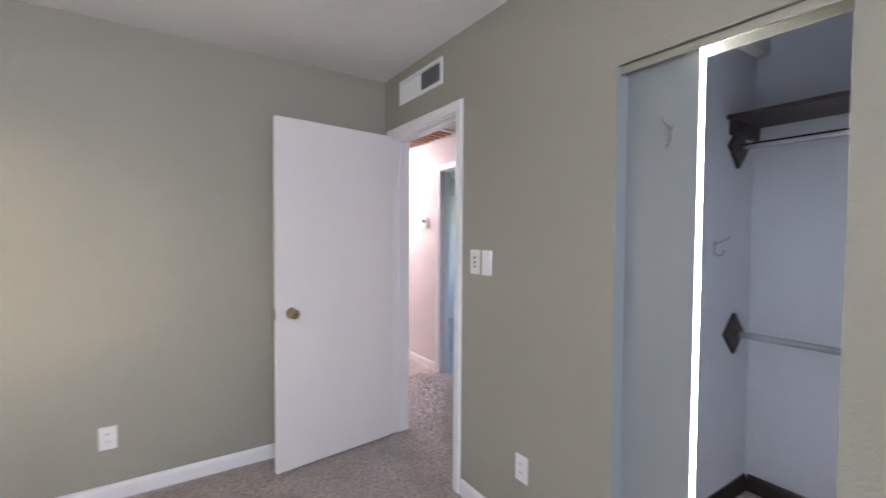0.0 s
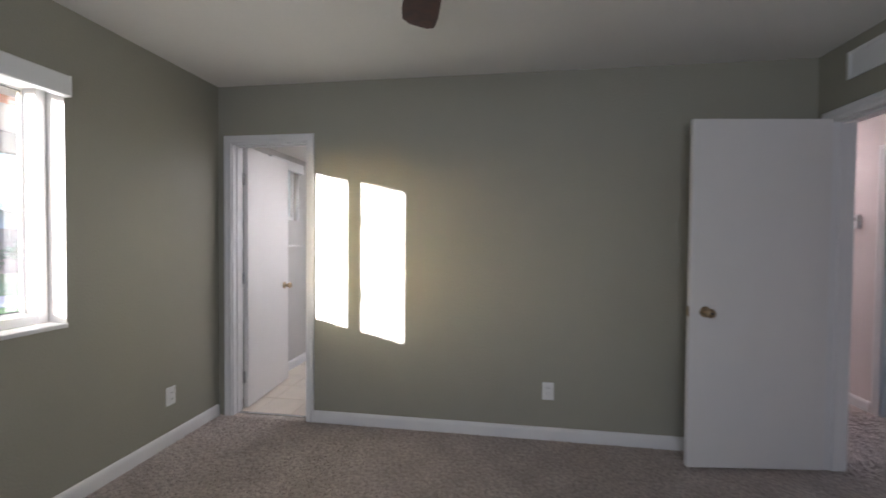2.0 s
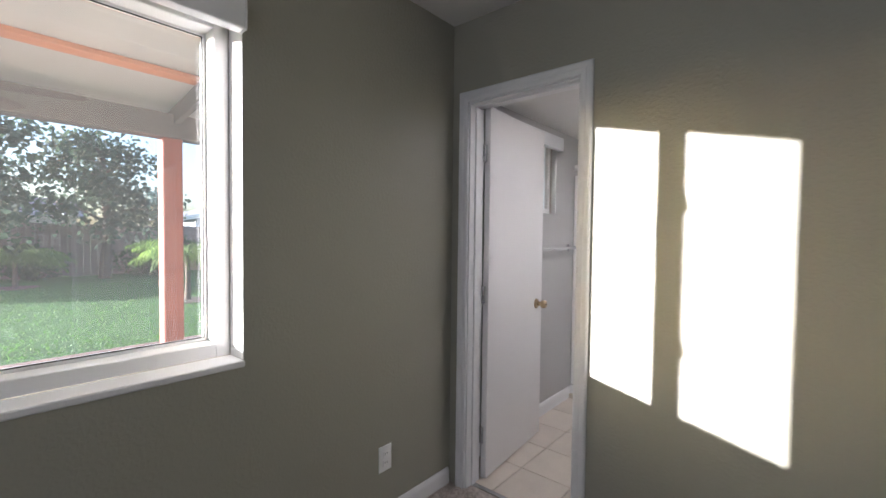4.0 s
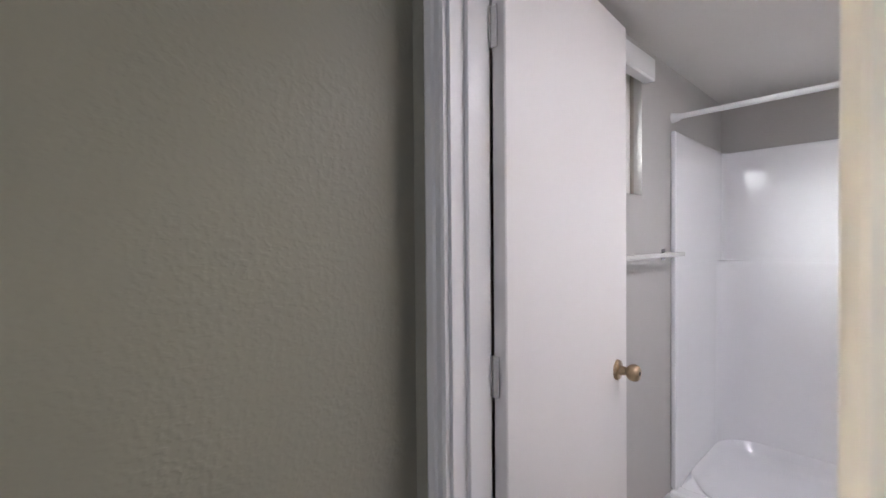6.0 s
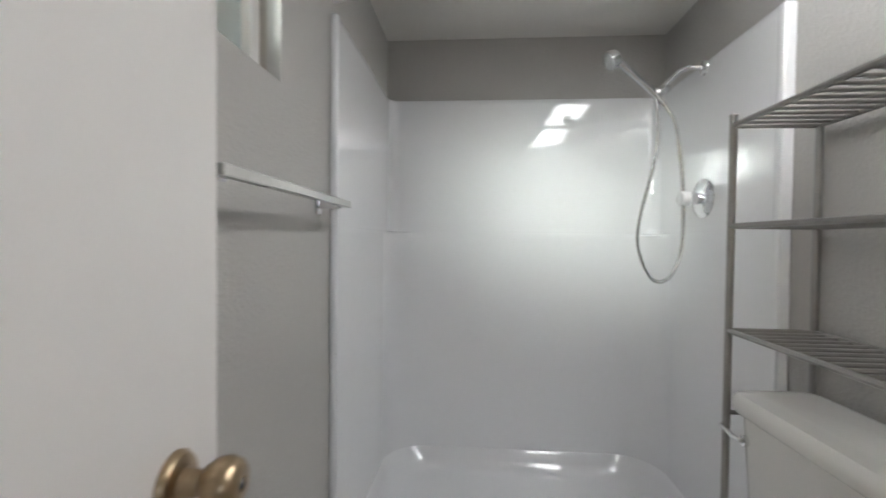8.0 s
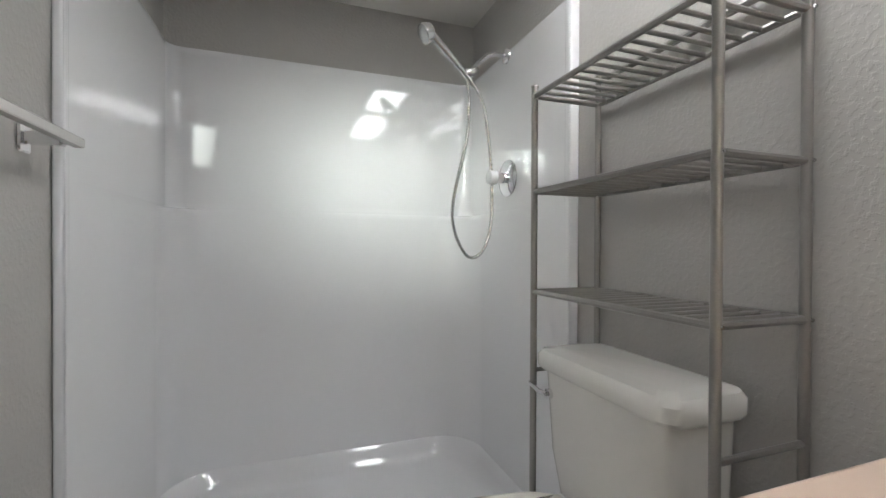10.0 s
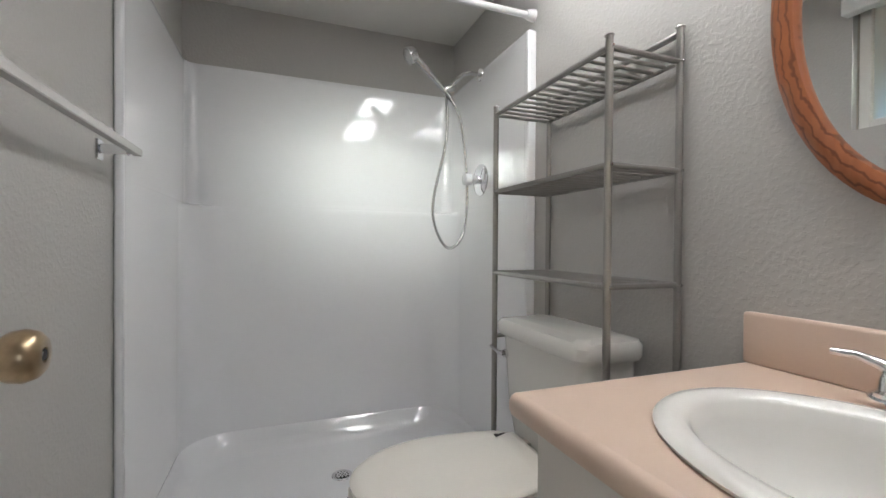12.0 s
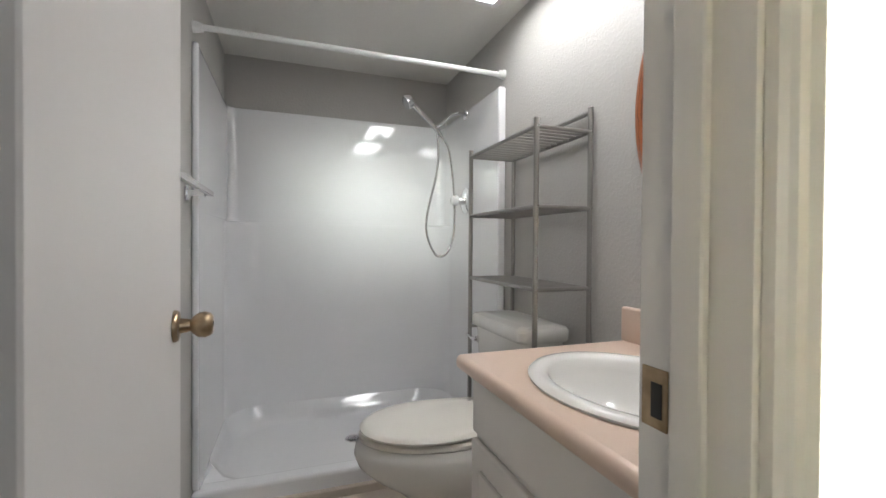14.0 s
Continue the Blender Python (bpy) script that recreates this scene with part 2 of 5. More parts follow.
def tube(points, radius, sides=10, bm=None, cap=True):
    """A round tube along points; radius may be a list."""
    bm = bm or bmesh.new()
    pts = [Vector(p) for p in points]
    rs = radius if isinstance(radius, (list, tuple)) else [radius] * len(pts)
    rings = []
    side = None
    for i, p in enumerate(pts):
        d = (pts[min(i + 1, len(pts) - 1)] - pts[max(i - 1, 0)]).normalized()
        if side is None:
            side = d.cross(Vector((0, 0, 1)) if abs(d.z) < 0.9 else Vector((1, 0, 0))).normalized()
        side = (side - d * side.dot(d)).normalized()
        up = d.cross(side)
        rings.append([bm.verts.new(p + rs[i] * (side * math.cos(k * math.tau / sides) + up * math.sin(k * math.tau / sides))) for k in range(sides)])
    for r, q in zip(rings, rings[1:]):
        for k in range(sides):
            bm.faces.new((r[k], r[(k + 1) % sides], q[(k + 1) % sides], q[k]))
    if cap:
        bm.faces.new(rings[0][::-1])
        bm.faces.new(rings[-1])
    return bm


def loft(rings, cap0=True, cap1=True, bm=None):
    bm = bm or bmesh.new()
    rows = [[bm.verts.new(p) for p in r] for r in rings]
    k = len(rows[0])
    for a, b in zip(rows, rows[1:]):
        for i in range(k):
            bm.faces.new((a[i], a[(i + 1) % k], b[(i + 1) % k], b[i]))
    if cap0:
        bm.faces.new(rows[0][::-1])
    if cap1:
        bm.faces.new(rows[-1])
    bmesh.ops.recalc_face_normals(bm, faces=bm.faces)
    return bm


def ellipse(cx, cy, z, a, b, n=40, power=2.0, back=None):
    pts = []
    for i in range(n):
        t = i * math.tau / n
        c, s = math.cos(t), math.sin(t)
        x = cx + a * math.copysign(abs(c) ** (2 / power), c)
        y = cy + b * math.copysign(abs(s) ** (2 / power), s)
        pts.append(Vector((x, y, z)))
    return pts


def wall(name, axis, c0, c1, a0, a1, z0, z1, mat, holes=(), label=""):
    """A wall along x or y between c0 and c1 across, with holes (a0, a1, z0, z1) cut through it."""
    bm = bmesh.new()
    cuts = sorted({a0, a1, *(h[0] for h in holes), *(h[1] for h in holes)})
    for p, q in zip(cuts, cuts[1:]):
        spans = [(z0, z1)]
        for h in holes:
            if h[0] <= p + 1e-6 and h[1] >= q - 1e-6:
                spans = [s for lo, hi in spans for s in ((lo, min(hi, h[2])), (max(lo, h[3]), hi)) if s[1] - s[0] > 1e-4]
        for lo, hi in spans:
            if axis == "x":
                box(bm, (p, c0, lo), (q, c1, hi))
            else:
                box(bm, (c0, p, lo), (c1, q, hi))
    bmesh.ops.remove_doubles(bm, verts=bm.verts, dist=1e-5)
    return tagged(part(name, bm, mat), label, "wall", kind="structure")


def slab(name, a, b, mat, label, category):
    return tagged(part(name, boxes((a, b)), mat), label, category, kind="structure")


# ---- plan ----
BX, BH, BY = 3.965, 2.44, -4.7            # bedroom: width, height, far end behind the walker
TXL, TXR, TYB, TH = -0.035, 1.32, 2.485, 2.152   # bathroom
T0, T1 = 0.06, 0.12                       # wall between the two rooms
WIN = (-2.395, -1.112, 0.888, 2.085)         # bedroom window
BWIN = (0.72, 1.295, 1.51, 2.06)          # bathroom window
BD = (0.095, 0.712, 0.0, 2.035)           # bathroom door opening
HD = (-0.885, -0.095, 0.0, 2.045)         # hall door opening
CL = (-2.43, -1.825, 0.0, 1.965)          # closet opening
HX0, HX1, HH = 4.09, 4.96, 2.33

slab("floor", (-0.14, BY - 0.1, -0.12), (7.7, 0.06, 0.0), CARPET, "taupe cut-pile carpet, slightly trodden", "carpet")
slab("floor_hall", (1.46, 0.06, -0.12), (7.7, 3.3, 0.0), CARPET, "taupe cut-pile carpet of the hall", "carpet")
slab("ceiling", (-0.14, BY - 0.1, BH), (HX0, 0.12, BH + 0.1), CEILING, "off-white painted ceiling", "ceiling")
slab("ceiling_bath", (-0.14, T1, TH), (1.45, 2.6, TH + 0.1), CEILING, "off-white bathroom ceiling", "ceiling")
slab("ceiling_hall", (HX0, -1.8, HH), (7.7, 3.3, HH + 0.1), CEILING, "pale hall ceiling", "ceiling")
slab("roof", (-0.5, BY - 0.5, 2.72), (8.2, 3.7, 2.8), ROOFING, "grey roof over the house", "roof")
wall("wall_west", "y", -0.07, 0.0, BY, 0.0, 0, BH, SAGE, [WIN], "sage green painted wall with the window")
wall("wall_west_outside", "y", -0.20, -0.07, BY, 2.6, -0.2, 2.72, STUCCO, [WIN, BWIN], "outer stucco wall")
wall("wall_west_bath", "y", -0.07, TXL, T1, 2.6, 0, TH, GREY_PAINT, [BWIN], "light grey textured bathroom wall")
wall("wall_north", "x", 0.0, T0, -0.07, 4.09, 0, BH, SAGE, [BD], "sage green painted wall between the two doors")
wall("wall_north_bath", "x", T0, T1, -0.07, 1.45, 0, BH, GREY_PAINT, [BD], "light grey bathroom wall by the door")
wall("wall_east", "y", BX, BX + 0.06, BY, 0.0, 0, BH, SAGE, [HD, CL], "sage green wall with hall door and closet")
wall("wall_east_hall", "y", BX + 0.06, HX0, -1.62, 2.3, 0, BH, HALL_PAINT, [HD], "pale hall wall")
# unseen opening added to hold the fill lamp
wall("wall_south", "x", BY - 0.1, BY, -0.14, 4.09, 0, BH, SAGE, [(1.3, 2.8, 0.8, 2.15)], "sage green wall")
# panel added outside that opening to keep the sun out
wall("wall_south_blind", "x", BY - 0.13, BY - 0.105, 1.1, 3.0, 0.6, 2.3, PLASTIC, (), "added white panel closing the unseen opening behind the fill lamp")
# out-of-view wall added to block direct sun at the bathroom window
wall("wall_outer_return", "x", 0.16, 0.26, -1.3, -0.201, -0.2, 2.6, STUCCO, (), "unseen stucco wall added to keep the sun off the bathroom window")
wall("wall_east_bath", "y", TXR, TXR + 0.1, T1, 2.6, 0, TH, GREY_PAINT, (), "light grey textured bathroom wall")
wall("wall_back_bath", "x", TYB, TYB + 0.12, -0.07, 1.42, 0, TH, GREY_PAINT, (), "grey wall above the shower")
wall("wall_hall_far", "y", HX1, HX1 + 0.1, -1.62, 3.3, 0, HH, HALL_PAINT, [(0.0, 0.82, 0, 2.03)], "pale hall wall with a doorway")
wall("wall_hall_end", "x", 2.3, 2.4, 4.03, HX1, 0, HH, HALL_PAINT, (), "pale end wall of the hall")
wall("wall_hall_start", "x", -1.72, -1.62, 4.025, 7.7, 0, HH, HALL_PAINT, (), "pale end wall of the hall")
wall("wall_room_far", "x", 3.1, 3.2, HX1 + 0.1, 7.7, 0, HH, HALL_PAINT, [(7.02, 7.5, 0, 2.03)], "pale wall of the far room")
# the opening is out of view, added to let sky light in
wall("wall_room_east", "y", 7.6, 7.7, -1.62, 3.1, 0, HH, HALL_PAINT, [(-0.8, 2.6, 0.8, 2.1)], "outer wall of the far room with an unseen opening added for daylight")
# dark colour stands in for the unlit inside of the far closet
wall("wall_closet_dark", "x", 3.7, 3.75, 6.9, 7.7, 0, HH, DARKWOOD, (), "dark board for the gloom inside the far closet")
wall("closet_back", "y", 5.30, 5.38, -3.2, -1.72, 0, 2.5, CLOSET_PAINT, (), "pale blue-grey closet back wall")
wall("closet_side", "x", -1.74, -1.7201, BX + 0.10, 5.30, 0, 2.5, CLOSET_PAINT, (), "pale blue-grey closet side wall")
wall("closet_end", "x", -3.2, -3.12, BX + 0.06, 5.30, 0, 2.5, CLOSET_PAINT, (), "pale blue-grey closet side wall")
wall("closet_front_2", "y", BX + 0.06, BX + 0.075, CL[1], -1.72, 0, 2.5, CLOSET_PAINT, (), "inner face of the closet front")
wall("closet_front", "y", BX + 0.06, BX + 0.075, -3.12, CL[0], 0, 2.5, CLOSET_PAINT, (), "inner face of the closet front")
slab("ceiling_closet", (BX + 0.06, -3.2, 2.42), (5.38, -1.7201, 2.5), CLOSET_PAINT, "pale closet ceiling", "ceiling")


# ---- baseboards and casings ----
def baseboard(name, axis, a0, a1, c, out, mat=WHITE, h=0.085, label="white painted baseboard"):
    """A profiled board along a wall face at c; out: the way into the room, +1 or -1."""
    prof = [(0, 0), (0.014, 0), (0.014, h - 0.022), (0.011, h - 0.010), (0.005, h), (0, h)]
    ring = lambda a: [Vector((a, c + out * d, z)) if axis == "x" else Vector((c + out * d, a, z)) for d, z in prof]
    return tagged(part(name, loft([ring(a0), ring(a1)]), mat), label, "baseboard", kind="structure")


baseboard("baseboard_north", "x", 0.757, BX, 0.0, -1)
baseboard("baseboard_west", "y", BY, -0.016, 0.0, 1)
baseboard("baseboard_east_1", "y", CL[1] + 0.0, HD[0] - 0.057, BX, -1)
baseboard("baseboard_east_2", "y", BY, CL[0], BX, -1)
baseboard("baseboard_south", "x", 0.014, BX - 0.014, BY, 1)
baseboard("baseboard_hall_1", "y", 0.89, 2.3, HX1, -1)
baseboard("baseboard_bath_west", "y", 0.14, 1.6, TXL, 1, h=0.09)
baseboard("baseboard_closet_back", "y", -3.1, -1.754, 5.30, -1, DARKWOOD, 0.09, "dark wood baseboard in the closet")
baseboard("baseboard_closet_side", "x", BX + 0.102, 5.286, -1.74, -1, DARKWOOD, 0.09, "dark wood baseboard in the closet")


def casing(name, axis, a0, a1, top, c, out, width=0.055, parent=None, label="white painted door casing"):
    """Moulded trim round an opening, mitred, standing on the floor."""
    prof = [(0, 0), (0, 0.011), (0.008, 0.0145), (width * 0.45, 0.012), (width * 0.55, 0.0165), (width - 0.008, 0.018), (width, 0.013), (width, 0)]

    def pt(side, z, w, d):
        a = a0 - w if side == 0 else a1 + w
        return Vector((a, c + out * d, z)) if axis == "x" else Vector((c + out * d, a, z))

    rings = [[pt(0, 0.0, w, d) for w, d in prof], [pt(0, top + w, w, d) for w, d in prof],
             [pt(1, top + w, w, d) for w, d in prof], [pt(1, 0.0, w, d) for w, d in prof]]
    return tagged(part(name, loft(rings), WHITE), label, "trim", kind="structure")


casing("trim_bath_door", "x", BD[0] + 0.012, BD[1] - 0.012, BD[3] - 0.012, 0.0, -1)
casing("trim_bath_door_inside", "x", BD[0] + 0.012, BD[1] - 0.012, BD[3] - 0.012, T1, 1)
casing("trim_hall_door", "y", HD[0] + 0.012, HD[1] - 0.012, HD[3] - 0.012, BX, -1)
casing("trim_hall_door_outside", "y", HD[0] + 0.012, HD[1] - 0.012, HD[3] - 0.012, HX0, 1)
casing("trim_far_doorway", "y", 0.015, 0.805, 2.015, HX1, -1, 0.065)


def jamb(name, axis, a0, a1, top, c0, c1, stop, label):
    """Jamb lining with its stop strips."""
    bm = bmesh.new()
    w = 0.02
    for lo, hi, z0, z1 in ((a0, a0 + w, 0, top), (a1 - w, a1, 0, top), (a0 + w, a1 - w, top - w, top)):
        box(bm, *(((lo, c0, z0), (hi, c1, z1)) if axis == "x" else ((c0, lo, z0), (c1, hi, z1))))
    s0, s1 = stop
    for lo, hi, z0, z1 in ((a0 + w, a0 + w + 0.011, 0, top - w), (a1 - w - 0.011, a1 - w, 0, top - w), (a0 + w + 0.011, a1 - w - 0.011, top - w - 0.011, top - w)):
        box(bm, *(((lo, s0, z0), (hi, s1, z1)) if axis == "x" else ((s0, lo, z0), (s1, hi, z1))), bevel=0.002)
    return tagged(part(name, bm, WHITE), label, "trim", kind="structure")


jamb("door_jamb_bath", "x", BD[0], BD[1], BD[3], 0.001, T1 - 0.001, (0.04, 0.075), "white painted jamb of the bathroom door")
jamb("door_jamb_hall", "y", HD[0], HD[1], HD[3], BX + 0.001, HX0 - 0.001, (BX + 0.045, BX + 0.08), "white painted jamb of the hall door")
jamb("door_jamb_far", "y", 0.0, 0.82, 2.03, HX1 + 0.001, HX1 + 0.099, (HX1 + 0.04, HX1 + 0.06), "white jamb of the far doorway")
tagged(part("threshold", boxes(((BD[0] + 0.02, 0.045, -0.01), (BD[1] - 0.02, 0.075, 0.006)), bevel=0.003), STEEL), "narrow metal carpet edge strip in the doorway", "threshold", kind="structure")


def lathe(profile, at, axis, n=20):
    """A turned solid: profile of (along, radius) from at, along a unit axis."""
    d = Vector(axis).normalized()
    s = d.cross(Vector((0, 0, 1)) if abs(d.z) < 0.9 else Vector((1, 0, 0))).normalized()
    u = d.cross(s)
    at = Vector(at)
    return loft([[at + d * h + r * (s * math.cos(k * math.tau / n) + u * math.sin(k * math.tau / n)) for k in range(n)] for h, r in profile])


def knob(parent, at, axis):
    k = part("door_knob", lathe([(0, 0.033), (0.004, 0.033), (0.009, 0.029), (0.011, 0.016), (0.030, 0.0125), (0.034, 0.018), (0.044, 0.0255), (0.056, 0.0275), (0.066, 0.024), (0.071, 0.018), (0.0712, 0.008), (0.068, 0.0075)], at, axis), BRASS, parent, "aged satin brass door knob", True)
    end = Vector(at) + Vector(axis).normalized() * 0.0685
    part("lock_button", lathe([(0, 0.0065), (0.003, 0.006)], end, axis, 10), SLOT, k, "dark keyhole button")


def hinge(parent, x, y, z):
    h = part("hinge", lathe([(0, 0.006), (0.09, 0.006)], (x, y, z - 0.045), (0, 0, 1), 10), STEEL, parent, "grey metal door hinge", True)
    part("hinge_leaf", boxes(((x - 0.022, y - 0.0015, z - 0.045), (x + 0.022, y + 0.0015, z + 0.045))), STEEL, h)


def flat_door(name, pivot, angle, width, height, thick, knob_z, label, side):
    """A flush leaf hinged at pivot; angle: degrees of its run from +x. side: +1 or -1, the way the leaf's thickness lies."""
    d = thing(name, (pivot[0], pivot[1], 0.012), label, "door")
    c, s = math.cos(radians(angle)), math.sin(radians(angle))
    m = Matrix(((c, -s, 0, pivot[0]), (s, c, 0, pivot[1]), (0, 0, 1, 0), (0, 0, 0, 1)))
    bm = boxes(((0.003, 0, 0.012), (width, side * thick, height)), bevel=0.003)
    bmesh.ops.transform(bm, matrix=m, verts=bm.verts)
    part("leaf", bm, DOOR_WHITE, d)
    n = m.to_3x3() @ Vector((0, side, 0))
    p = m @ Vector((width - 0.088, side * thick, knob_z))
    knob(d, p, n)
    p = m @ Vector((width - 0.088, 0, knob_z))
    knob(d, p, -n)
    bm = boxes(((width - 0.001, side * 0.006, knob_z - 0.03), (width + 0.0015, side * (thick - 0.006), knob_z + 0.03)))
    box(bm, (width + 0.001, side * 0.011, knob_z - 0.008), (width + 0.011, side * (thick - 0.012), knob_z + 0.008), 0.002)
    bmesh.ops.transform(bm, matrix=m, verts=bm.verts)
    part("latch", bm, BRASS, d, "brass latch plate")
    for z in (0.25, 1.02, 1.78):
        q = m @ Vector((0, -side * 0.004, 0))
        hinge(d, q.x, q.y, z)
    return d


flat_door("door_bath", (0.118, 0.122), 94.5, 0.72, 2.028, 0.035, 0.898, "white flush wooden door standing open into the bathroom", -1)
flat_door("door_hall", (BX - 0.012, -0.112), 187.0, 0.785, 2.037, 0.035, 0.925, "white flush wooden door standing open against the wall", 1)
strike = thing("strike_plate", (0.692, 0.105, 0.90), "worn brass strike plate with a dark latch hole on the jamb", "strike plate")
part("plate", boxes(((0.6895, 0.084, 0.876), (0.6925, 0.118, 0.94)), bevel=0.001), BRASS, strike)
part("latch_hole", boxes(((0.6885, 0.090, 0.888), (0.6897, 0.104, 0.925))), SLOT, strike, "dark latch hole")


# ---- bedroom window ----
def sash_frame(x0, x1, y0, y1, z0, z1, w, bevel=0.002):
    """Four members of width w round an opening in the plane of the wall."""
    return boxes(((x0, y0, z0), (x1, y0 + w, z1)), ((x0, y1 - w, z0), (x1, y1, z1)), ((x0, y0 + w, z0), (x1, y1 - w, z0 + w)), ((x0, y0 + w, z1 - w), (x1, y1 - w, z1)), bevel=bevel)


def sliding_window(name, w, x0, x1, mull, label):
    """Vinyl slider in the opening w = (y0, y1, z0, z1), frame between x0 and x1: a fixed pane set far out
    on the near side of the mullion, and a sash sliding on the room side."""
    y0, y1, z0, z1 = w
    win = thing(name, (x0, (y0 + y1) / 2, z0), label, "window", kind="structure")
    f = 0.048
    part("window_frame", sash_frame(x0, x1, y0, y1, z0, z1, f, 0.003), VINYL, win)
    m0, m1 = mull
    part("mullion", boxes(((x0 + 0.045, m0, z0 + f), (x1 - 0.001, m1, z1 - f)), bevel=0.003), VINYL, win)
    bead = part("glazing_bead", sash_frame(x0 + 0.006, x0 + 0.026, m1 - 0.05, y1 - f, z0 + f, z1 - f, 0.012), VINYL, win)
    g = part("pane", boxes(((x0 + 0.014, m1 - 0.041, z0 + f + 0.009), (x0 + 0.018, y1 - f - 0.009, z1 - f - 0.009))), CLEAR, bead)
    g.visible_shadow = False
    part("gasket", sash_frame(x0 + 0.0255, x0 + 0.0275, m1 - 0.039, y1 - f - 0.011, z0 + f + 0.011, z1 - f - 0.011, 0.004, 0), SLOT, bead, "dark rubber gasket")
    sash = part("sash", sash_frame(x1 - 0.042, x1 - 0.008, y0 + f - 0.01, m0 - 0.001, z0 + f - 0.02, z1 - f + 0.02, 0.021), VINYL, win)
    g = part("pane", boxes(((x1 - 0.027, y0 + f + 0.010, z0 + f), (x1 - 0.023, m0 - 0.021, z1 - f))), CLEAR, sash)
    g.visible_shadow = False
    part("gasket", sash_frame(x1 - 0.0085, x1 - 0.0065, y0 + f + 0.012, m0 - 0.023, z0 + f + 0.002, z1 - f - 0.002, 0.003, 0), SLOT, sash, "dark rubber gasket")
    for z in (z0 + 0.30, z0 + 0.84):
        lk = part("sash_lock", boxes(((x1 - 0.009, m0 - 0.020, z - 0.035), (x1 + 0.004, m0 - 0.002, z + 0.035)), bevel=0.004, seg=2), VINYL, win, "white sash latch")
        part("latch_lever", boxes(((x1 + 0.004, m0 - 0.020, z - 0.022), (x1 + 0.010, m0 - 0.008, z + 0.010)), bevel=0.003), VINYL, lk)
    return win


sliding_window("window_1", (WIN[0] + 0.004, WIN[1] - 0.004, WIN[2] + 0.02, WIN[3] - 0.004), -0.197, -0.10, (-1.737, -1.697), "white vinyl sliding window with two clear panes")
tagged(part("window_sill", boxes(((-0.10, WIN[0], WIN[2] - 0.002), (0.012, WIN[1], WIN[2] + 0.02)), bevel=0.004), WHITE), "white painted window sill", "sill", kind="structure")
tagged(part("reveal", boxes(((-0.0995, WIN[1] - 0.003, WIN[2] + 0.021), (-0.001, WIN[1] + 0.0005, WIN[3])), ((-0.0995, WIN[0], WIN[2] + 0.021), (-0.001, WIN[0] + 0.003, WIN[3]))), WHITE), "white painted window reveal", "trim", kind="structure")
val = thing("blind_valance", (0.03, -1.8, 2.0), "white roller blind headrail with the blind drawn up", "window blind")
part("valance", boxes(((0.001, WIN[0] - 0.06, 2.0), (0.052, WIN[1] - 0.012, 2.098)), bevel=0.006, seg=2), PLASTIC, val)
part("end_cap", boxes(((0.0, WIN[1] - 0.012, 1.998), (0.054, WIN[1] - 0.007, 2.10)), bevel=0.002), PLASTIC, val)

# ---- bathroom window ----
bw = thing("window_2", (-0.1, 1.0, BWIN[2]), "small high frosted slider window with white frame", "window", kind="structure")
y0, y1, z0, z1 = BWIN
part("window_frame", boxes(((-0.135, y0, z0), (-0.085, y0 + 0.04, z1)), ((-0.135, y1 - 0.04, z0), (-0.085, y1, z1)), ((-0.135, y0 + 0.04, z0), (-0.085, y1 - 0.04, z0 + 0.04)), ((-0.135, y0 + 0.04, z1 - 0.04), (-0.085, y1 - 0.04, z1)), ((-0.13, 0.985, z0 + 0.04), (-0.09, 1.025, z1 - 0.04)), bevel=0.003), VINYL, bw)
for a, b in ((y0 + 0.038, 0.987), (1.023, y1 - 0.038)):
    g = part("pane", boxes(((-0.112, a, z0 + 0.038), (-0.108, b, z1 - 0.038))), FROST, bw, "frosted glass pane")
    g.visible_shadow = False
bv = thing("blind_headrail", (-0.01, 1.0, 2.0), "white blind headrail over the small window", "window blind")
part("valance", boxes(((TXL + 0.001, y0 - 0.02, 1.99), (TXL + 0.05, y1 + 0.02, 2.085)), bevel=0.005), PLASTIC, bv)


# ---- small wall fittings ----
def plate(name, at, normal, w, h, label, category, inner):
    """An electrical plate: normal is 'x-', 'x+' or 'y-'."""
    o = thing(name, at, label, category)
    turn = {"y-": pose(*at), "x-": pose(*at, 0, 0, -90), "x+": pose(*at, 0, 0, 90)}[normal]
    part("cover_plate", boxes(((-w / 2, -0.007, -h / 2), (w / 2, -0.0003, h / 2)), bevel=0.003, seg=2, m=turn), PLASTIC, o)
    for x, z, a, b, mat in inner:
        bm = boxes(((x - a / 2, -0.0105, z - b / 2), (x + a / 2, -0.006, z + b / 2)), bevel=0.0015, m=turn)
        p = part("insert", bm, PLASTIC if mat == 0 else SLOT, o)
        if mat == 0 and b < 0.05:
            for dx in (-0.006, 0.006):
                part("slot", boxes(((x + dx - 0.001, -0.0112, z - 0.002), (x + dx + 0.001, -0.0103, z + 0.007)), m=turn), SLOT, p)
    return o


TWO = ((0, 0.02, 0.033, 0.028, 0), (0, -0.02, 0.033, 0.028, 0))
plate("wall_outlet", (2.407, 0, 0.328), "y-", 0.075, 0.118, "white duplex outlet on the sage wall", "outlet", TWO)
plate("wall_outlet", (0, -0.47, 0.313), "x+", 0.075, 0.118, "white duplex outlet below the window wall", "outlet", TWO)
plate("wall_outlet", (BX, -1.39, 0.35), "x-", 0.075, 0.118, "white duplex outlet near the closet", "outlet", TWO)
plate("light_switch", (BX, -1.045, 1.245), "x-", 0.075, 0.122, "white fan speed control with small buttons", "switch", [(0, 0.036 - 0.012 * i, 0.02, 0.006, 1 if i % 2 else 0) for i in range(6)])
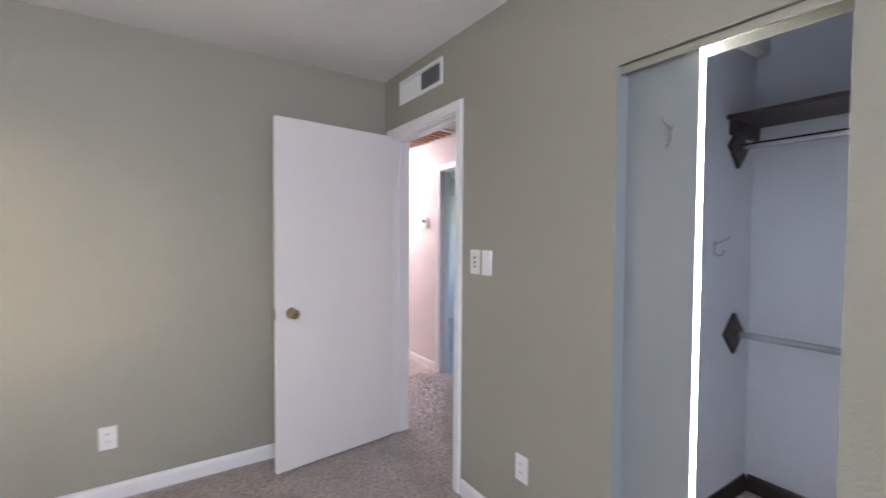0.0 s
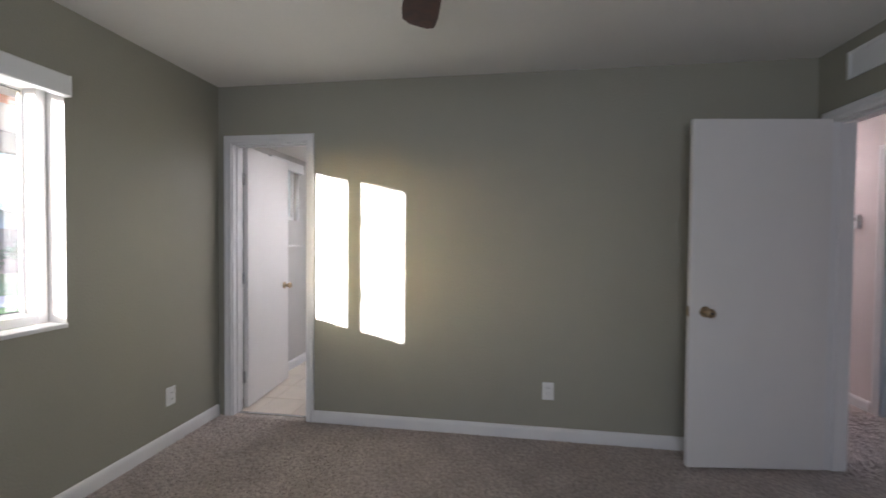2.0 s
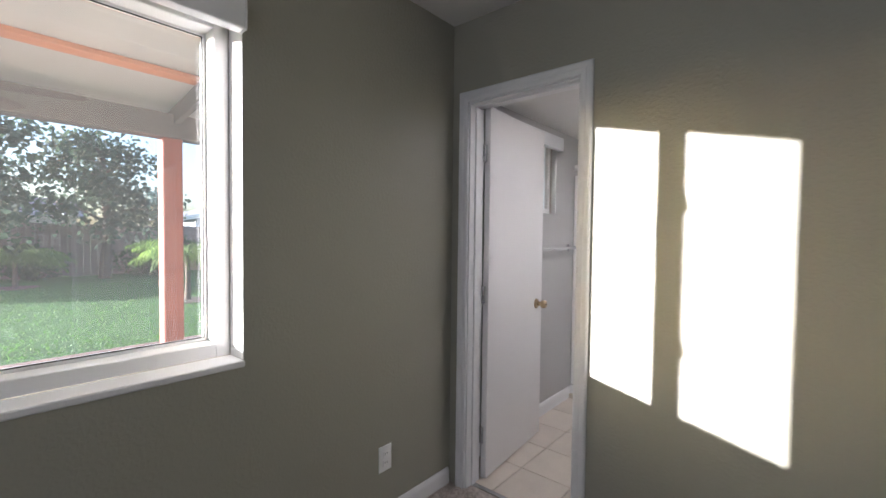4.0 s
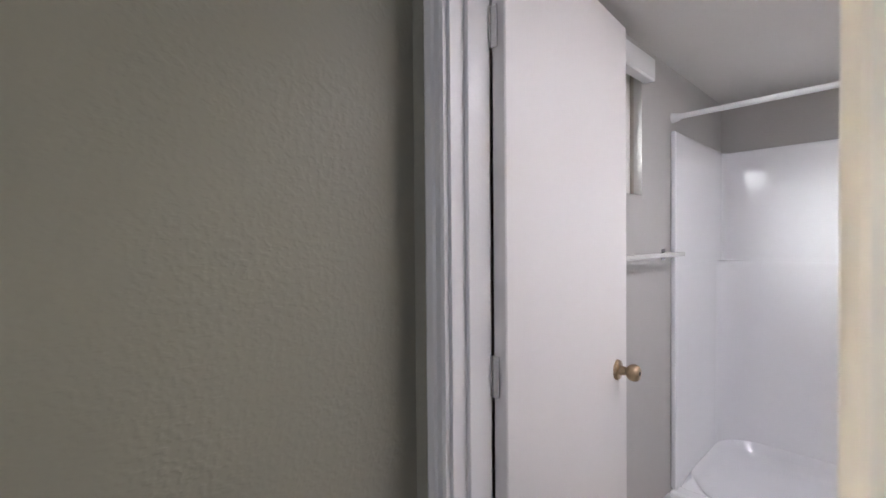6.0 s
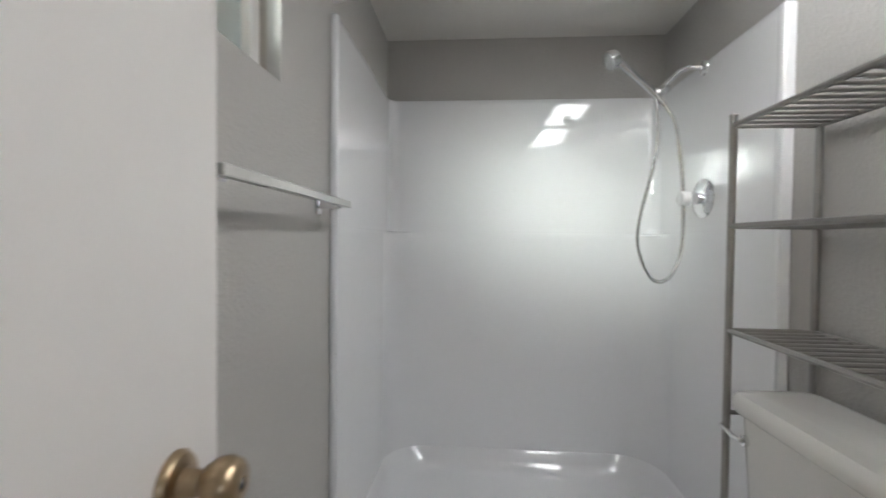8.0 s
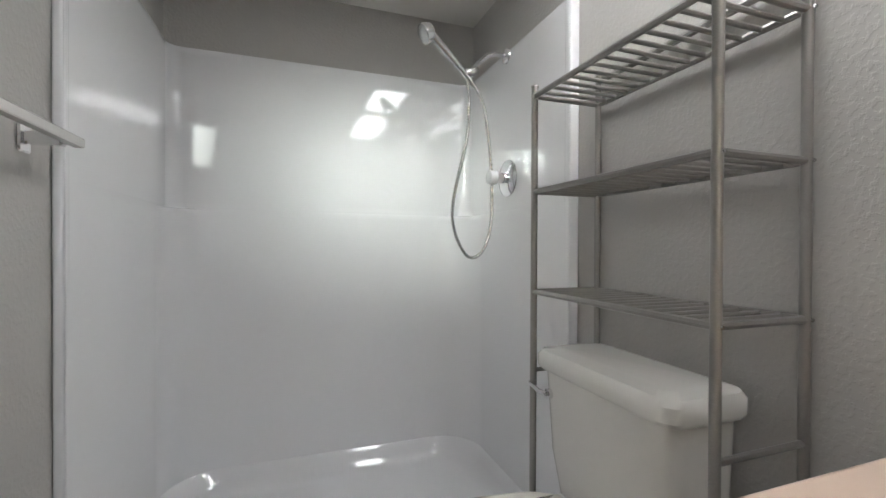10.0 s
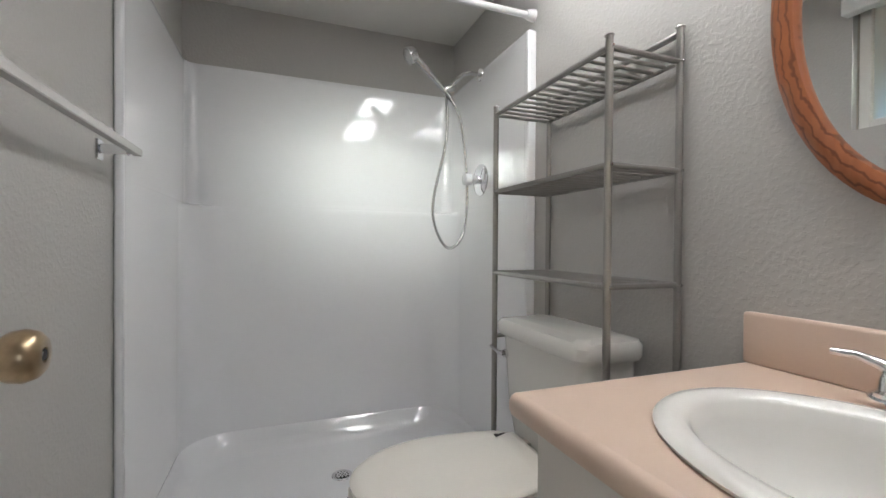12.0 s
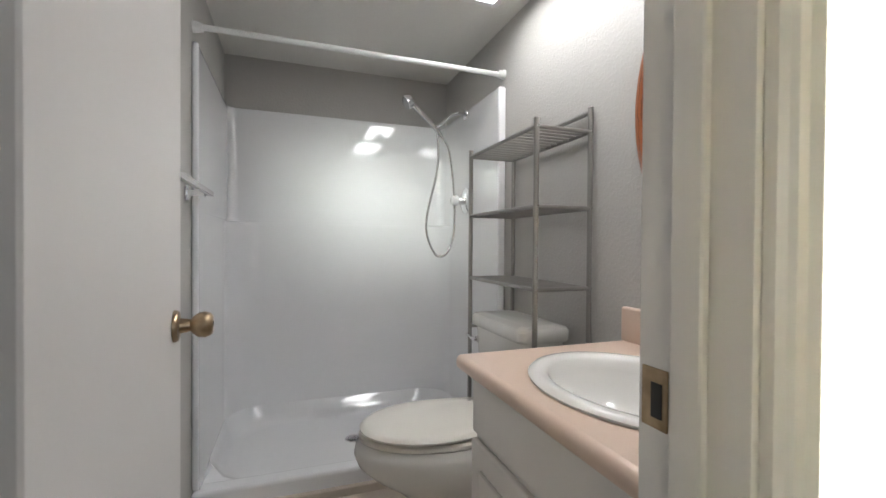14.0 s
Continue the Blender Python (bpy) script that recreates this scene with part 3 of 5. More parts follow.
plate("light_switch", (BX, -1.135, 1.245), "x-", 0.072, 0.122, "white rocker light switch", "switch", [(0, 0, 0.033, 0.067, 0)])

vent = thing("wall_vent", (BX, -0.48, 2.3), "white supply air register with half its louvres open", "air vent")
VY0, VY1, VZ0, VZ1 = -0.735, -0.23, 2.222, 2.372
part("frame", boxes(((BX - 0.012, VY0, VZ0), (BX, VY0 + 0.022, VZ1)), ((BX - 0.012, VY1 - 0.022, VZ0), (BX, VY1, VZ1)), ((BX - 0.012, VY0 + 0.022, VZ0), (BX, VY1 - 0.022, VZ0 + 0.022)), ((BX - 0.012, VY0 + 0.022, VZ1 - 0.022), (BX, VY1 - 0.022, VZ1)), bevel=0.003), PLASTIC, vent)
part("blank_half", boxes(((BX - 0.006, -0.5, VZ0 + 0.022), (BX - 0.0005, VY1 - 0.022, VZ1 - 0.022)), bevel=0.001), PLASTIC, vent, "closed white half")
# flat dark sheet on the wall in place of the duct's shade
part("backing", boxes(((BX - 0.003, VY0 + 0.022, VZ0 + 0.022), (BX - 0.0005, -0.5, VZ1 - 0.022))), SLOT, vent, "dark sheet for the shade in the duct behind the louvres")
for i in range(9):
    z = VZ0 + 0.030 + i * 0.0115
    part("louvre", boxes(((-0.0045, -0.113, -0.0007), (0.0045, 0.113, 0.0007)), m=pose(BX - 0.007, -0.608, z, 0, -35, 0)), PLASTIC, vent)

# ---- ceiling fan ----
FAN = (1.95, -1.80)
fan = thing("ceiling_fan", (*FAN, BH), "five-bladed ceiling fan with dark mahogany blades", "ceiling fan")
part("canopy", lathe([(0, 0.065), (0.03, 0.06), (0.05, 0.03)], (*FAN, BH - 0.0005), (0, 0, -1)), FANMETAL, fan, smooth=True)
part("downrod", tube([(*FAN, BH - 0.04), (*FAN, 2.30)], 0.013), FANMETAL, fan, smooth=True)
part("motor", lathe([(0, 0.04), (0.02, 0.085), (0.05, 0.105), (0.09, 0.105), (0.12, 0.08), (0.14, 0.05)], (*FAN, 2.32), (0, 0, -1), 28), FANMETAL, fan, smooth=True)
for k in range(5):
    a = 107 + 72 * k
    m = pose(*FAN, 2.205, 0, 0, a) @ pose(0, 0, 0, 12, 0, 0)
    outline = [(0.17, 0.045), (0.24, 0.058), (0.56, 0.072), (0.64, 0.066), (0.665, 0.035)]
    ring = [(x, y) for x, y in outline] + [(x, -y) for x, y in reversed(outline)]
    bm = loft([[m @ Vector((x, y, z)) for x, y in ring] for z in (-0.003, 0.003)])
    bl = part("blade", bm, FANWOOD, fan, "dark mahogany blade")
    part("blade_iron", boxes(((0.07, -0.016, 0.003), (0.23, 0.016, 0.009)), bevel=0.002, m=m), FANMETAL, bl)

# ---- closet ----
cd = thing("closet_door", (4.04, -1.9, 0.02), "grey sliding closet panel with a glowing white edge strip", "closet door")
part("panel", boxes(((4.027, -2.07, 0.02), (4.046, -1.82, 1.955)), bevel=0.002), PANEL, cd)
# the edge's brightness is put in as emission
part("stile", boxes(((4.029, -2.0765, 0.015), (4.044, -2.0705, 1.955)), bevel=0.002, seg=2), STRIP, cd, "white edge strip given its own glow")
tagged(part("closet_jamb_lining", boxes(((BX + 0.0015, CL[1] - 0.004, 0.0), (4.0255, CL[1] - 0.0005, CL[3] - 0.001))), PANEL), "grey painted jamb of the closet opening", "trim", kind="structure")
track = thing("closet_track", (4.03, -2.1, 1.96), "painted metal sliding door track", "track")
part("rail", boxes(((BX + 0.012, CL[0], 1.935), (BX + 0.016, CL[1], 1.965)), ((BX + 0.012, CL[0], 1.961), (4.06, CL[1], 1.9645)), ((4.05, CL[0], 1.93), (4.054, CL[1], 1.961))), SAGE, track)
shelf = thing("closet_shelf", (5.1, -2.4, 1.95), "dark walnut closet shelf on a bracket cleat", "shelf")
part("board", boxes(((4.97, -3.11, 1.955), (5.299, -1.742, 1.977)), bevel=0.002), DARKWOOD, shelf)
part("cleat", boxes(((5.0, -1.77, 1.885), (5.29, -1.742, 1.954)), bevel=0.002), DARKWOOD, shelf)
for z in (1.83, 0.885):
    rod = thing("closet_rod", (5.09, -2.4, z), "brushed steel closet rod on dark diamond bracket", "closet rod", "closet rods")
    part("rod", tube([(5.09, -1.758, z), (5.09, -3.11, z)], 0.017), STEEL, rod, smooth=True)
    part("bracket", boxes(((-0.075, -0.008, -0.075), (0.075, 0.008, 0.075)), bevel=0.002, m=pose(5.09, -1.75, z, 0, 45, 0)), DARKWOOD, rod, "dark diamond-shaped bracket")


def hook(at, normal, label):
    h = thing("coat_hook", at, label, "hook")
    m = pose(*at, 0, 0, math.degrees(math.atan2(normal[1], normal[0])))
    part("base", boxes(((0, -0.006, -0.035), (0.003, 0.006, 0.03)), bevel=0.001, m=m), NICKEL, h)
    part("upper_prong", tube([m @ Vector(p) for p in ((0.002, 0, 0.012), (0.025, 0, 0.022), (0.055, 0, 0.034), (0.066, 0, 0.046), (0.066, 0, 0.054))], 0.0032, 8), NICKEL, h, smooth=True)
    part("lower_prong", tube([m @ Vector(p) for p in ((0.002, 0, -0.028), (0.018, 0, -0.042), (0.034, 0, -0.040), (0.042, 0, -0.026), (0.043, 0, -0.014))], 0.0032, 8), NICKEL, h, smooth=True)


hook((4.0265, -1.985, 1.71), (-1, 0, 0), "small metal double hook on the closet panel")
hook((4.88, -1.741, 1.33), (0, -1, 0), "small metal double hook on the closet wall")

# ---- hall and far room ----
th = thing("thermostat", (HX1, 1.08, 1.5), "small white wall thermostat in the hall", "thermostat")
part("case", boxes(((HX1 - 0.03, 1.03, 1.45), (HX1, 1.13, 1.56)), bevel=0.005), PLASTIC, th)
part("display", boxes(((HX1 - 0.032, 1.05, 1.51), (HX1 - 0.029, 1.11, 1.54))), SLOT, th)
gr = thing("ceiling_grille", (4.6, 0.9, HH), "reddish slatted return air grille in the hall ceiling", "air grille")
part("frame", boxes(((4.30, 0.45, HH - 0.02), (4.34, 1.45, HH)), ((4.90, 0.45, HH - 0.02), (4.94, 1.45, HH)), ((4.34, 0.45, HH - 0.02), (4.90, 0.49, HH)), ((4.34, 1.41, HH - 0.02), (4.90, 1.45, HH)), bevel=0.002), WHITE, gr)
part("backing", boxes(((4.34, 0.49, HH - 0.004), (4.90, 1.41, HH - 0.0005))), WHITE, gr)
for i in range(9):
    part("slat", boxes(((4.342, 0.53 + i * 0.1, HH - 0.022), (4.898, 0.585 + i * 0.1, HH - 0.006)), bevel=0.002), SLATRED, gr)
# assumed lamp, kept out of view, added to warm and brighten the hall
hl = thing("hall_unseen_light", (4.5, 1.95, HH), "round lit glass ceiling light added out of view to light the hall", "ceiling light")
part("base", lathe([(0, 0.14), (0.02, 0.14)], (4.5, 1.95, HH - 0.0005), (0, 0, -1)), WHITE, hl, smooth=True)
part("shade", lathe([(0, 0.13), (0.05, 0.12), (0.08, 0.07), (0.09, 0.01)], (4.5, 1.95, HH - 0.021), (0, 0, -1)), HALLGLOW, hl, "lit glass bowl", True)
fd = thing("panel_door", (6.6, 3.09, 0.01), "white six-panel door in the far room", "door")
part("leaf", boxes(((6.2, 3.06, 0.01), (6.98, 3.095, 2.03)), bevel=0.003), DOOR_WHITE, fd)
for x in (6.3, 6.62):
    for a, b in ((0.2, 0.85), (1.0, 1.6), (1.7, 1.92)):
        part("raised_panel", boxes(((x, 3.052, a), (x + 0.26, 3.062, b)), bevel=0.006), DOOR_WHITE, fd)

# ---- bathroom: floor and shower ----
tagged(part("floor_bath", boxes(((-0.07, 0.0605, -0.12), (1.42, 2.6, -0.008))), GROUT), "beige ceramic tile floor with grey grout", "floor", kind="structure")
SFY = 1.625                                # front of the shower
PAN = 0.10                                 # top of the curb
bm = bmesh.new()
sh = thing("shower_surround", (0.64, 2.05, 0), "glossy white moulded acrylic shower surround and pan", "shower")


def rounded_u(inset, z, r, front):
    """The surround's inside line from the front left round the back to the front right."""
    xa, xb, yb = TXL + 0.024 + inset, TXR - 0.04 - inset, TYB - 0.035 - inset
    pts = [(xa, front)]
    for k in range(9):
        a = math.pi - k * math.pi / 16
        pts.append((xa + r + r * math.cos(a), yb - r + r * math.sin(a)))
    for k in range(9):
        a = math.pi / 2 - k * math.pi / 16
        pts.append((xb - r + r * math.cos(a), yb - r + r * math.sin(a)))
    pts.append((xb, front))
    return [Vector((x, y, z)) for x, y in pts]


STOP = 1.843
FR = SFY + 0.002
rows = [rounded_u(0.004, 0.09, 0.19, FR), rounded_u(0.002, 0.60, 0.18, FR), rounded_u(0.001, 1.165, 0.17, FR), rounded_u(0.001, 1.182, 0.165, FR), rounded_u(0, 1.190, 0.145, FR),
        rounded_u(0, 1.192, 0.075, FR), rounded_u(0, 1.200, 0.058, FR), rounded_u(0, 1.22, 0.055, FR), rounded_u(0, STOP - 0.03, 0.05, FR), rounded_u(0, STOP - 0.012, 0.05, FR),
        rounded_u(-0.004, STOP - 0.003, 0.05, FR), rounded_u(-0.012, STOP, 0.05, FR), rounded_u(-0.023, STOP, 0.03, FR)]
bm = bmesh.new()
vs = [[bm.verts.new(p) for p in r] for r in rows]
for a, b in zip(vs, vs[1:]):
    for i in range(len(a) - 1):
        bm.faces.new((a[i], a[i + 1], b[i + 1], b[i]))
part("wall_shell", bm, ACRYLIC, sh, smooth=True)
for a, b in ((TXL + 0.001, TXL + 0.0255), (TXR - 0.0415, TXR - 0.001)):
    part("front_flange", boxes(((a, SFY, PAN), (b, SFY + 0.03, STOP)), bevel=0.010, seg=6), ACRYLIC, sh)
# pan: curb, sloping floor, coved edge
xa, xb, yb = TXL + 0.026, TXR - 0.042, TYB - 0.037


def pan_ring(inset, z, r):
    x0, x1, y0, y1 = xa + inset, xb - inset, SFY + 0.047 + inset, yb - inset
    pts = []
    for cx, cy, a0 in ((x1 - r, y1 - r, 0), (x0 + r, y1 - r, 90), (x0 + r, y0 + r, 180), (x1 - r, y0 + r, 270)):
        for k in range(7):
            a = radians(a0 + k * 15)
            pts.append(Vector((cx + r * math.cos(a), cy + r * math.sin(a), z)))
    return pts


DR = Vector((0.645, 2.06, 0.022))
rings = [pan_ring(-0.012, 0.122, 0.05), pan_ring(0.003, 0.120, 0.185), pan_ring(0.012, 0.108, 0.185), pan_ring(0.026, 0.075, 0.19), pan_ring(0.045, 0.046, 0.2), pan_ring(0.07, 0.035, 0.21), pan_ring(0.10, 0.031, 0.21)]
last = rings[-1]
rings.append([DR + (p - DR) * 0.12 + Vector((0, 0, 0.0)) for p in [Vector((q.x, q.y, DR.z)) for q in last]])
for k in range(4):
    rings[k] = [Vector((p.x, p.y, min(p.z, PAN - 0.012) if p.y < SFY + 0.12 else p.z)) for p in rings[k]]
bm = loft(rings, cap0=False, cap1=True)
bmesh.ops.reverse_faces(bm, faces=bm.faces)
bmesh.ops.recalc_face_normals(bm, faces=bm.faces)
part("pan", bm, ACRYLIC, sh, smooth=True)
part("curb", boxes(((TXL + 0.001, SFY - 0.02, 0.0), (TXR - 0.001, SFY + 0.062, PAN)), bevel=0.016, seg=8), ACRYLIC, sh)
dr = part("drain", lathe([(0, 0.044), (0.004, 0.042), (0.0045, 0.036), (0.003, 0.034)], (DR.x, DR.y, DR.z + 0.0005), (0, 0, 1), 28), CHROME, sh, "round chrome drain strainer", True)
holes = [(0, 0)] + [(0.013, k * 60) for k in range(6)] + [(0.026, k * 30) for k in range(12)]
for r, a in holes:
    part("drain_hole", lathe([(0, 0.0038), (0.0006, 0.0038)], (DR.x + r * math.cos(radians(a)), DR.y + r * math.sin(radians(a)), DR.z + 0.0036), (0, 0, 1), 8), SLOT, dr)
tagged(part("shower_trim", boxes(((TXL + 0.001, SFY - 0.045, -0.007), (TXR - 0.2, SFY - 0.0205, 0.035)), bevel=0.004), TILE), "beige tile strip before the shower curb", "trim", kind="structure")

rodt = thing("shower_curtain_rod", (0.64, 1.652, 1.91), "white shower curtain rod with end flanges", "curtain rod")
part("rod", tube([(TXL + 0.003, 1.652, 1.912), (TXR - 0.003, 1.652, 1.908)], 0.0125, 14), PLASTIC, rodt, smooth=True)
for x, s in ((TXL + 0.0005, 1), (TXR - 0.0005, -1)):
    part("flange", lathe([(0, 0.024), (0.012, 0.022), (0.035, 0.017)], (x, 1.652, 1.91), (s, 0, 0)), PLASTIC, rodt, smooth=True)

# shower head, hose and valve
SX = TXR - 0.041
head = thing("hand_shower", (SX, 2.046, 1.82), "brushed nickel hand shower with coiled metal hose", "shower head")
part("escutcheon", lathe([(0, 0.03), (0.006, 0.028), (0.012, 0.014)], (SX, 2.046, 1.82), (-1, 0, 0)), CHROME, head, smooth=True)
part("arm", tube([(SX, 2.046, 1.82), (SX - 0.05, 2.046, 1.822), (SX - 0.09, 2.046, 1.808), (SX - 0.165, 2.046, 1.735)], 0.010, 12), CHROME, head, smooth=True)
J = Vector((SX - 0.175, 2.046, 1.725))
part("bracket", lathe([(0, 0.014), (0.02, 0.018), (0.05, 0.017), (0.06, 0.012)], J + Vector((0.045, 0, 0.02)), (-0.8, 0, -0.3), 14), STEEL, head, smooth=True)
hd = part("handset", tube([J + Vector((0.03, 0, -0.045)), J + Vector((0.0, 0, -0.01)), J + Vector((-0.06, -0.005, 0.042)), J + Vector((-0.13, -0.015, 0.10)), J + Vector((-0.16, -0.02, 0.12))], [0.010, 0.0125, 0.013, 0.015, 0.018], 12), STEEL, head, smooth=True)
part("spray_face", lathe([(-0.02, 0.018), (-0.012, 0.032), (0.008, 0.038), (0.022, 0.036), (0.024, 0.03)], J + Vector((-0.17, -0.02, 0.125)), (-0.75, -0.1, -0.45), 22), STEEL, hd, smooth=True)


def bez(p, n=48):
    """A smooth line through the points."""
    p = [Vector(q) for q in p]
    out = []
    for i in range(len(p) - 1):
        a, b, c, d = p[max(i - 1, 0)], p[i], p[i + 1], p[min(i + 2, len(p) - 1)]
        for k in range(n):
            t = k / n
            out.append(0.5 * (2 * b + (c - a) * t + (2 * a - 5 * b + 4 * c - d) * t * t + (3 * b - a - 3 * c + d) * t ** 3))
    return out + [p[-1]]


line = bez([J + Vector((0.03, 0, -0.045)), J + Vector((0.075, 0, -0.13)), J + Vector((0.105, 0.0, -0.36)), J + Vector((0.105, -0.005, -0.58)), J + Vector((0.065, -0.01, -0.70)), J + Vector((0.0, -0.01, -0.72)), J + Vector((-0.055, -0.01, -0.62)), J + Vector((-0.06, -0.01, -0.50)), J + Vector((-0.005, -0.01, -0.26)), J + Vector((0.008, 0, -0.12)), J + Vector((0.0, 0, -0.02))], 40)
part("hose", tube(line, [0.0075 if (i // 2) % 2 else 0.0062 for i in range(len(line))], 8), STEEL, head, "ribbed metal hose", True)
vl = thing("shower_valve", (SX, 2.033, 1.32), "round chrome shower valve with a clear acrylic knob", "valve")
part("escutcheon", lathe([(0, 0.075), (0.004, 0.074), (0.012, 0.06), (0.018, 0.03)], (SX, 2.033, 1.32), (-1, 0, 0), 32), CHROME, vl, smooth=True)
part("stem", lathe([(0, 0.022), (0.035, 0.02)], (SX - 0.016, 2.033, 1.32), (-1, 0, 0)), CHROME, vl, smooth=True)
part("knob", lathe([(0, 0.022), (0.006, 0.03), (0.035, 0.028), (0.04, 0.02)], (SX - 0.05, 2.033, 1.32), (-1, 0, 0), 10), CLEARPLASTIC, vl, "clear acrylic knob", True)

# towel bar
tb = thing("towel_bar", (TXL, 1.25, 1.25), "square clear towel bar on chrome brackets", "towel bar")
BAR = material("lucite_bar", (0.62, 0.61, 0.585), 0.15, coat=0.5, stain=0.1)
part("bar", boxes(((0.032, 0.93, 1.243), (0.052, 1.562, 1.262)), bevel=0.002), BAR, tb, "square pale bar")
for y in (0.96, 1.525):
    br = part("bracket", boxes(((TXL + 0.006, y - 0.012, 1.238), (0.033, y + 0.012, 1.262)), bevel=0.004), CHROME, tb, "chrome bracket")
    part("bracket_plate", boxes(((TXL + 0.0005, y - 0.02, 1.222), (TXL + 0.007, y + 0.02, 1.275)), bevel=0.003), CHROME, br)

# ---- toilet ----
TY, TR = 1.285, TXR - 0.03
to = thing("toilet", (0.9, TY, 0), "white two-piece toilet with ivory lid closed", "toilet")


def rect_ring(x0, x1, y0, y1, z, r=0.03, n=5):
    pts = []
    for cx, cy, a0 in ((x1 - r, y1 - r, 0), (x0 + r, y1 - r, 90), (x0 + r, y0 + r, 180), (x1 - r, y0 + r, 270)):
        for k in range(n + 1):
            a = radians(a0 + k * 90 / n)
            pts.append(Vector((cx + r * math.cos(a), cy + r * math.sin(a), z)))
    return pts


part("tank", loft([rect_ring(TR - 0.165, TR, TY - 0.185, TY + 0.185, 0.39, 0.04), rect_ring(TR - 0.18, TR, TY - 0.20, TY + 0.20, 0.5, 0.04), rect_ring(TR - 0.19, TR, TY - 0.212, TY + 0.212, 0.715, 0.04)]), CERAMIC, to, smooth=True)
part("tank_lid", loft([rect_ring(TR - 0.200, TR + 0.008, TY - 0.224, TY + 0.224, 0.7155, 0.04), rect_ring(TR - 0.208, TR + 0.01, TY - 0.23, TY + 0.23, 0.726, 0.04), rect_ring(TR - 0.208, TR + 0.01, TY - 0.23, TY + 0.23, 0.755, 0.04), rect_ring(TR - 0.200, TR + 0.004, TY - 0.222, TY + 0.222, 0.767, 0.04), rect_ring(TR - 0.17, TR - 0.02, TY - 0.19, TY + 0.19, 0.773, 0.04)]), CERAMIC, to, smooth=True)
fl = part("flush_lever", lathe([(0, 0.014), (0.01, 0.013)], (TR - 0.19, TY + 0.17, 0.655), (-1, 0, 0), 14), CHROME, to, "chrome flush lever", True)
part("lever_arm", tube([(TR - 0.203, TY + 0.17, 0.655), (TR - 0.212, TY + 0.19, 0.658), (TR - 0.215, TY + 0.235, 0.668)], [0.007, 0.007, 0.005], 10), CHROME, fl, smooth=True)


def bowl_ring(tip, back, half, z, n=36):
    """An egg-shaped ring: round at the front (low x), squarer at the back."""
    cx = back - 0.20
    pts = []
    for i in range(n):
        t = i * math.tau / n
        c, s = math.cos(t), math.sin(t)
        x = cx + (back - cx) * abs(c) ** 0.6 if c > 0 else cx + (cx - tip) * c
        pts.append(Vector((x, TY + half * math.copysign(abs(s) ** (0.75 if c > 0 else 1.0), s), z)))
    return pts


TIP, BK = 0.560, 1.12


def lid_ring(inset, z, n=30):
    """The lid's outline: a long oval nose cut off straight at the hinges."""
    pts = []
    back, nose, half = BK - 0.012 - inset, TIP + 0.002 + inset, 0.194 - inset
    for i in range(n + 1):
        a = radians(-118 + 236 * i / n)
        c = math.cos(a)
        x = (nose + 0.265) - (0.265 if c > 0 else 0.42) * c
        pts.append(Vector((min(x, back), TY + half * math.sin(a), z)))
    return pts + [Vector((back, TY + 0.125, z)), Vector((back, TY - 0.125, z))]


part("bowl", loft([bowl_ring(TIP + 0.17, BK + 0.1, 0.108, 0.0), bowl_ring(TIP + 0.165, BK + 0.09, 0.112, 0.02), bowl_ring(TIP + 0.18, BK + 0.08, 0.102, 0.06), bowl_ring(TIP + 0.185, BK + 0.05, 0.104, 0.12), bowl_ring(TIP + 0.13, BK + 0.02, 0.135, 0.17), bowl_ring(TIP + 0.055, BK, 0.172, 0.22),
                   bowl_ring(TIP, BK, 0.196, 0.27), bowl_ring(TIP - 0.018, BK, 0.206, 0.315), bowl_ring(TIP - 0.012, BK, 0.204, 0.345), bowl_ring(TIP + 0.004, BK, 0.192, 0.362)]), CERAMIC, to, smooth=True)
part("bowl_shelf", boxes(((BK - 0.03, TY - 0.17, 0.31), (TR - 0.01, TY + 0.17, 0.392)), bevel=0.02, seg=3), CERAMIC, to, smooth=True)
part("seat", loft([bowl_ring(TIP + 0.004, BK - 0.02, 0.190, 0.364), bowl_ring(TIP - 0.002, BK - 0.015, 0.196, 0.370), bowl_ring(TIP - 0.002, BK - 0.015, 0.196, 0.381), bowl_ring(TIP + 0.006, BK - 0.02, 0.189, 0.387)]), SEATP, to, smooth=True)
part("lid", loft([lid_ring(0.008, 0.3915), lid_ring(0.001, 0.396), lid_ring(0.0, 0.403), lid_ring(0.006, 0.409), lid_ring(0.022, 0.413), lid_ring(0.08, 0.416)]), SEATP, to, "ivory closed lid", True)
for dy in (-0.075, 0.075):
    part("lid_hinge", boxes(((BK - 0.03, TY + dy - 0.02, 0.366), (BK + 0.015, TY + dy + 0.02, 0.402)), bevel=0.006, seg=2), SEATP, to)

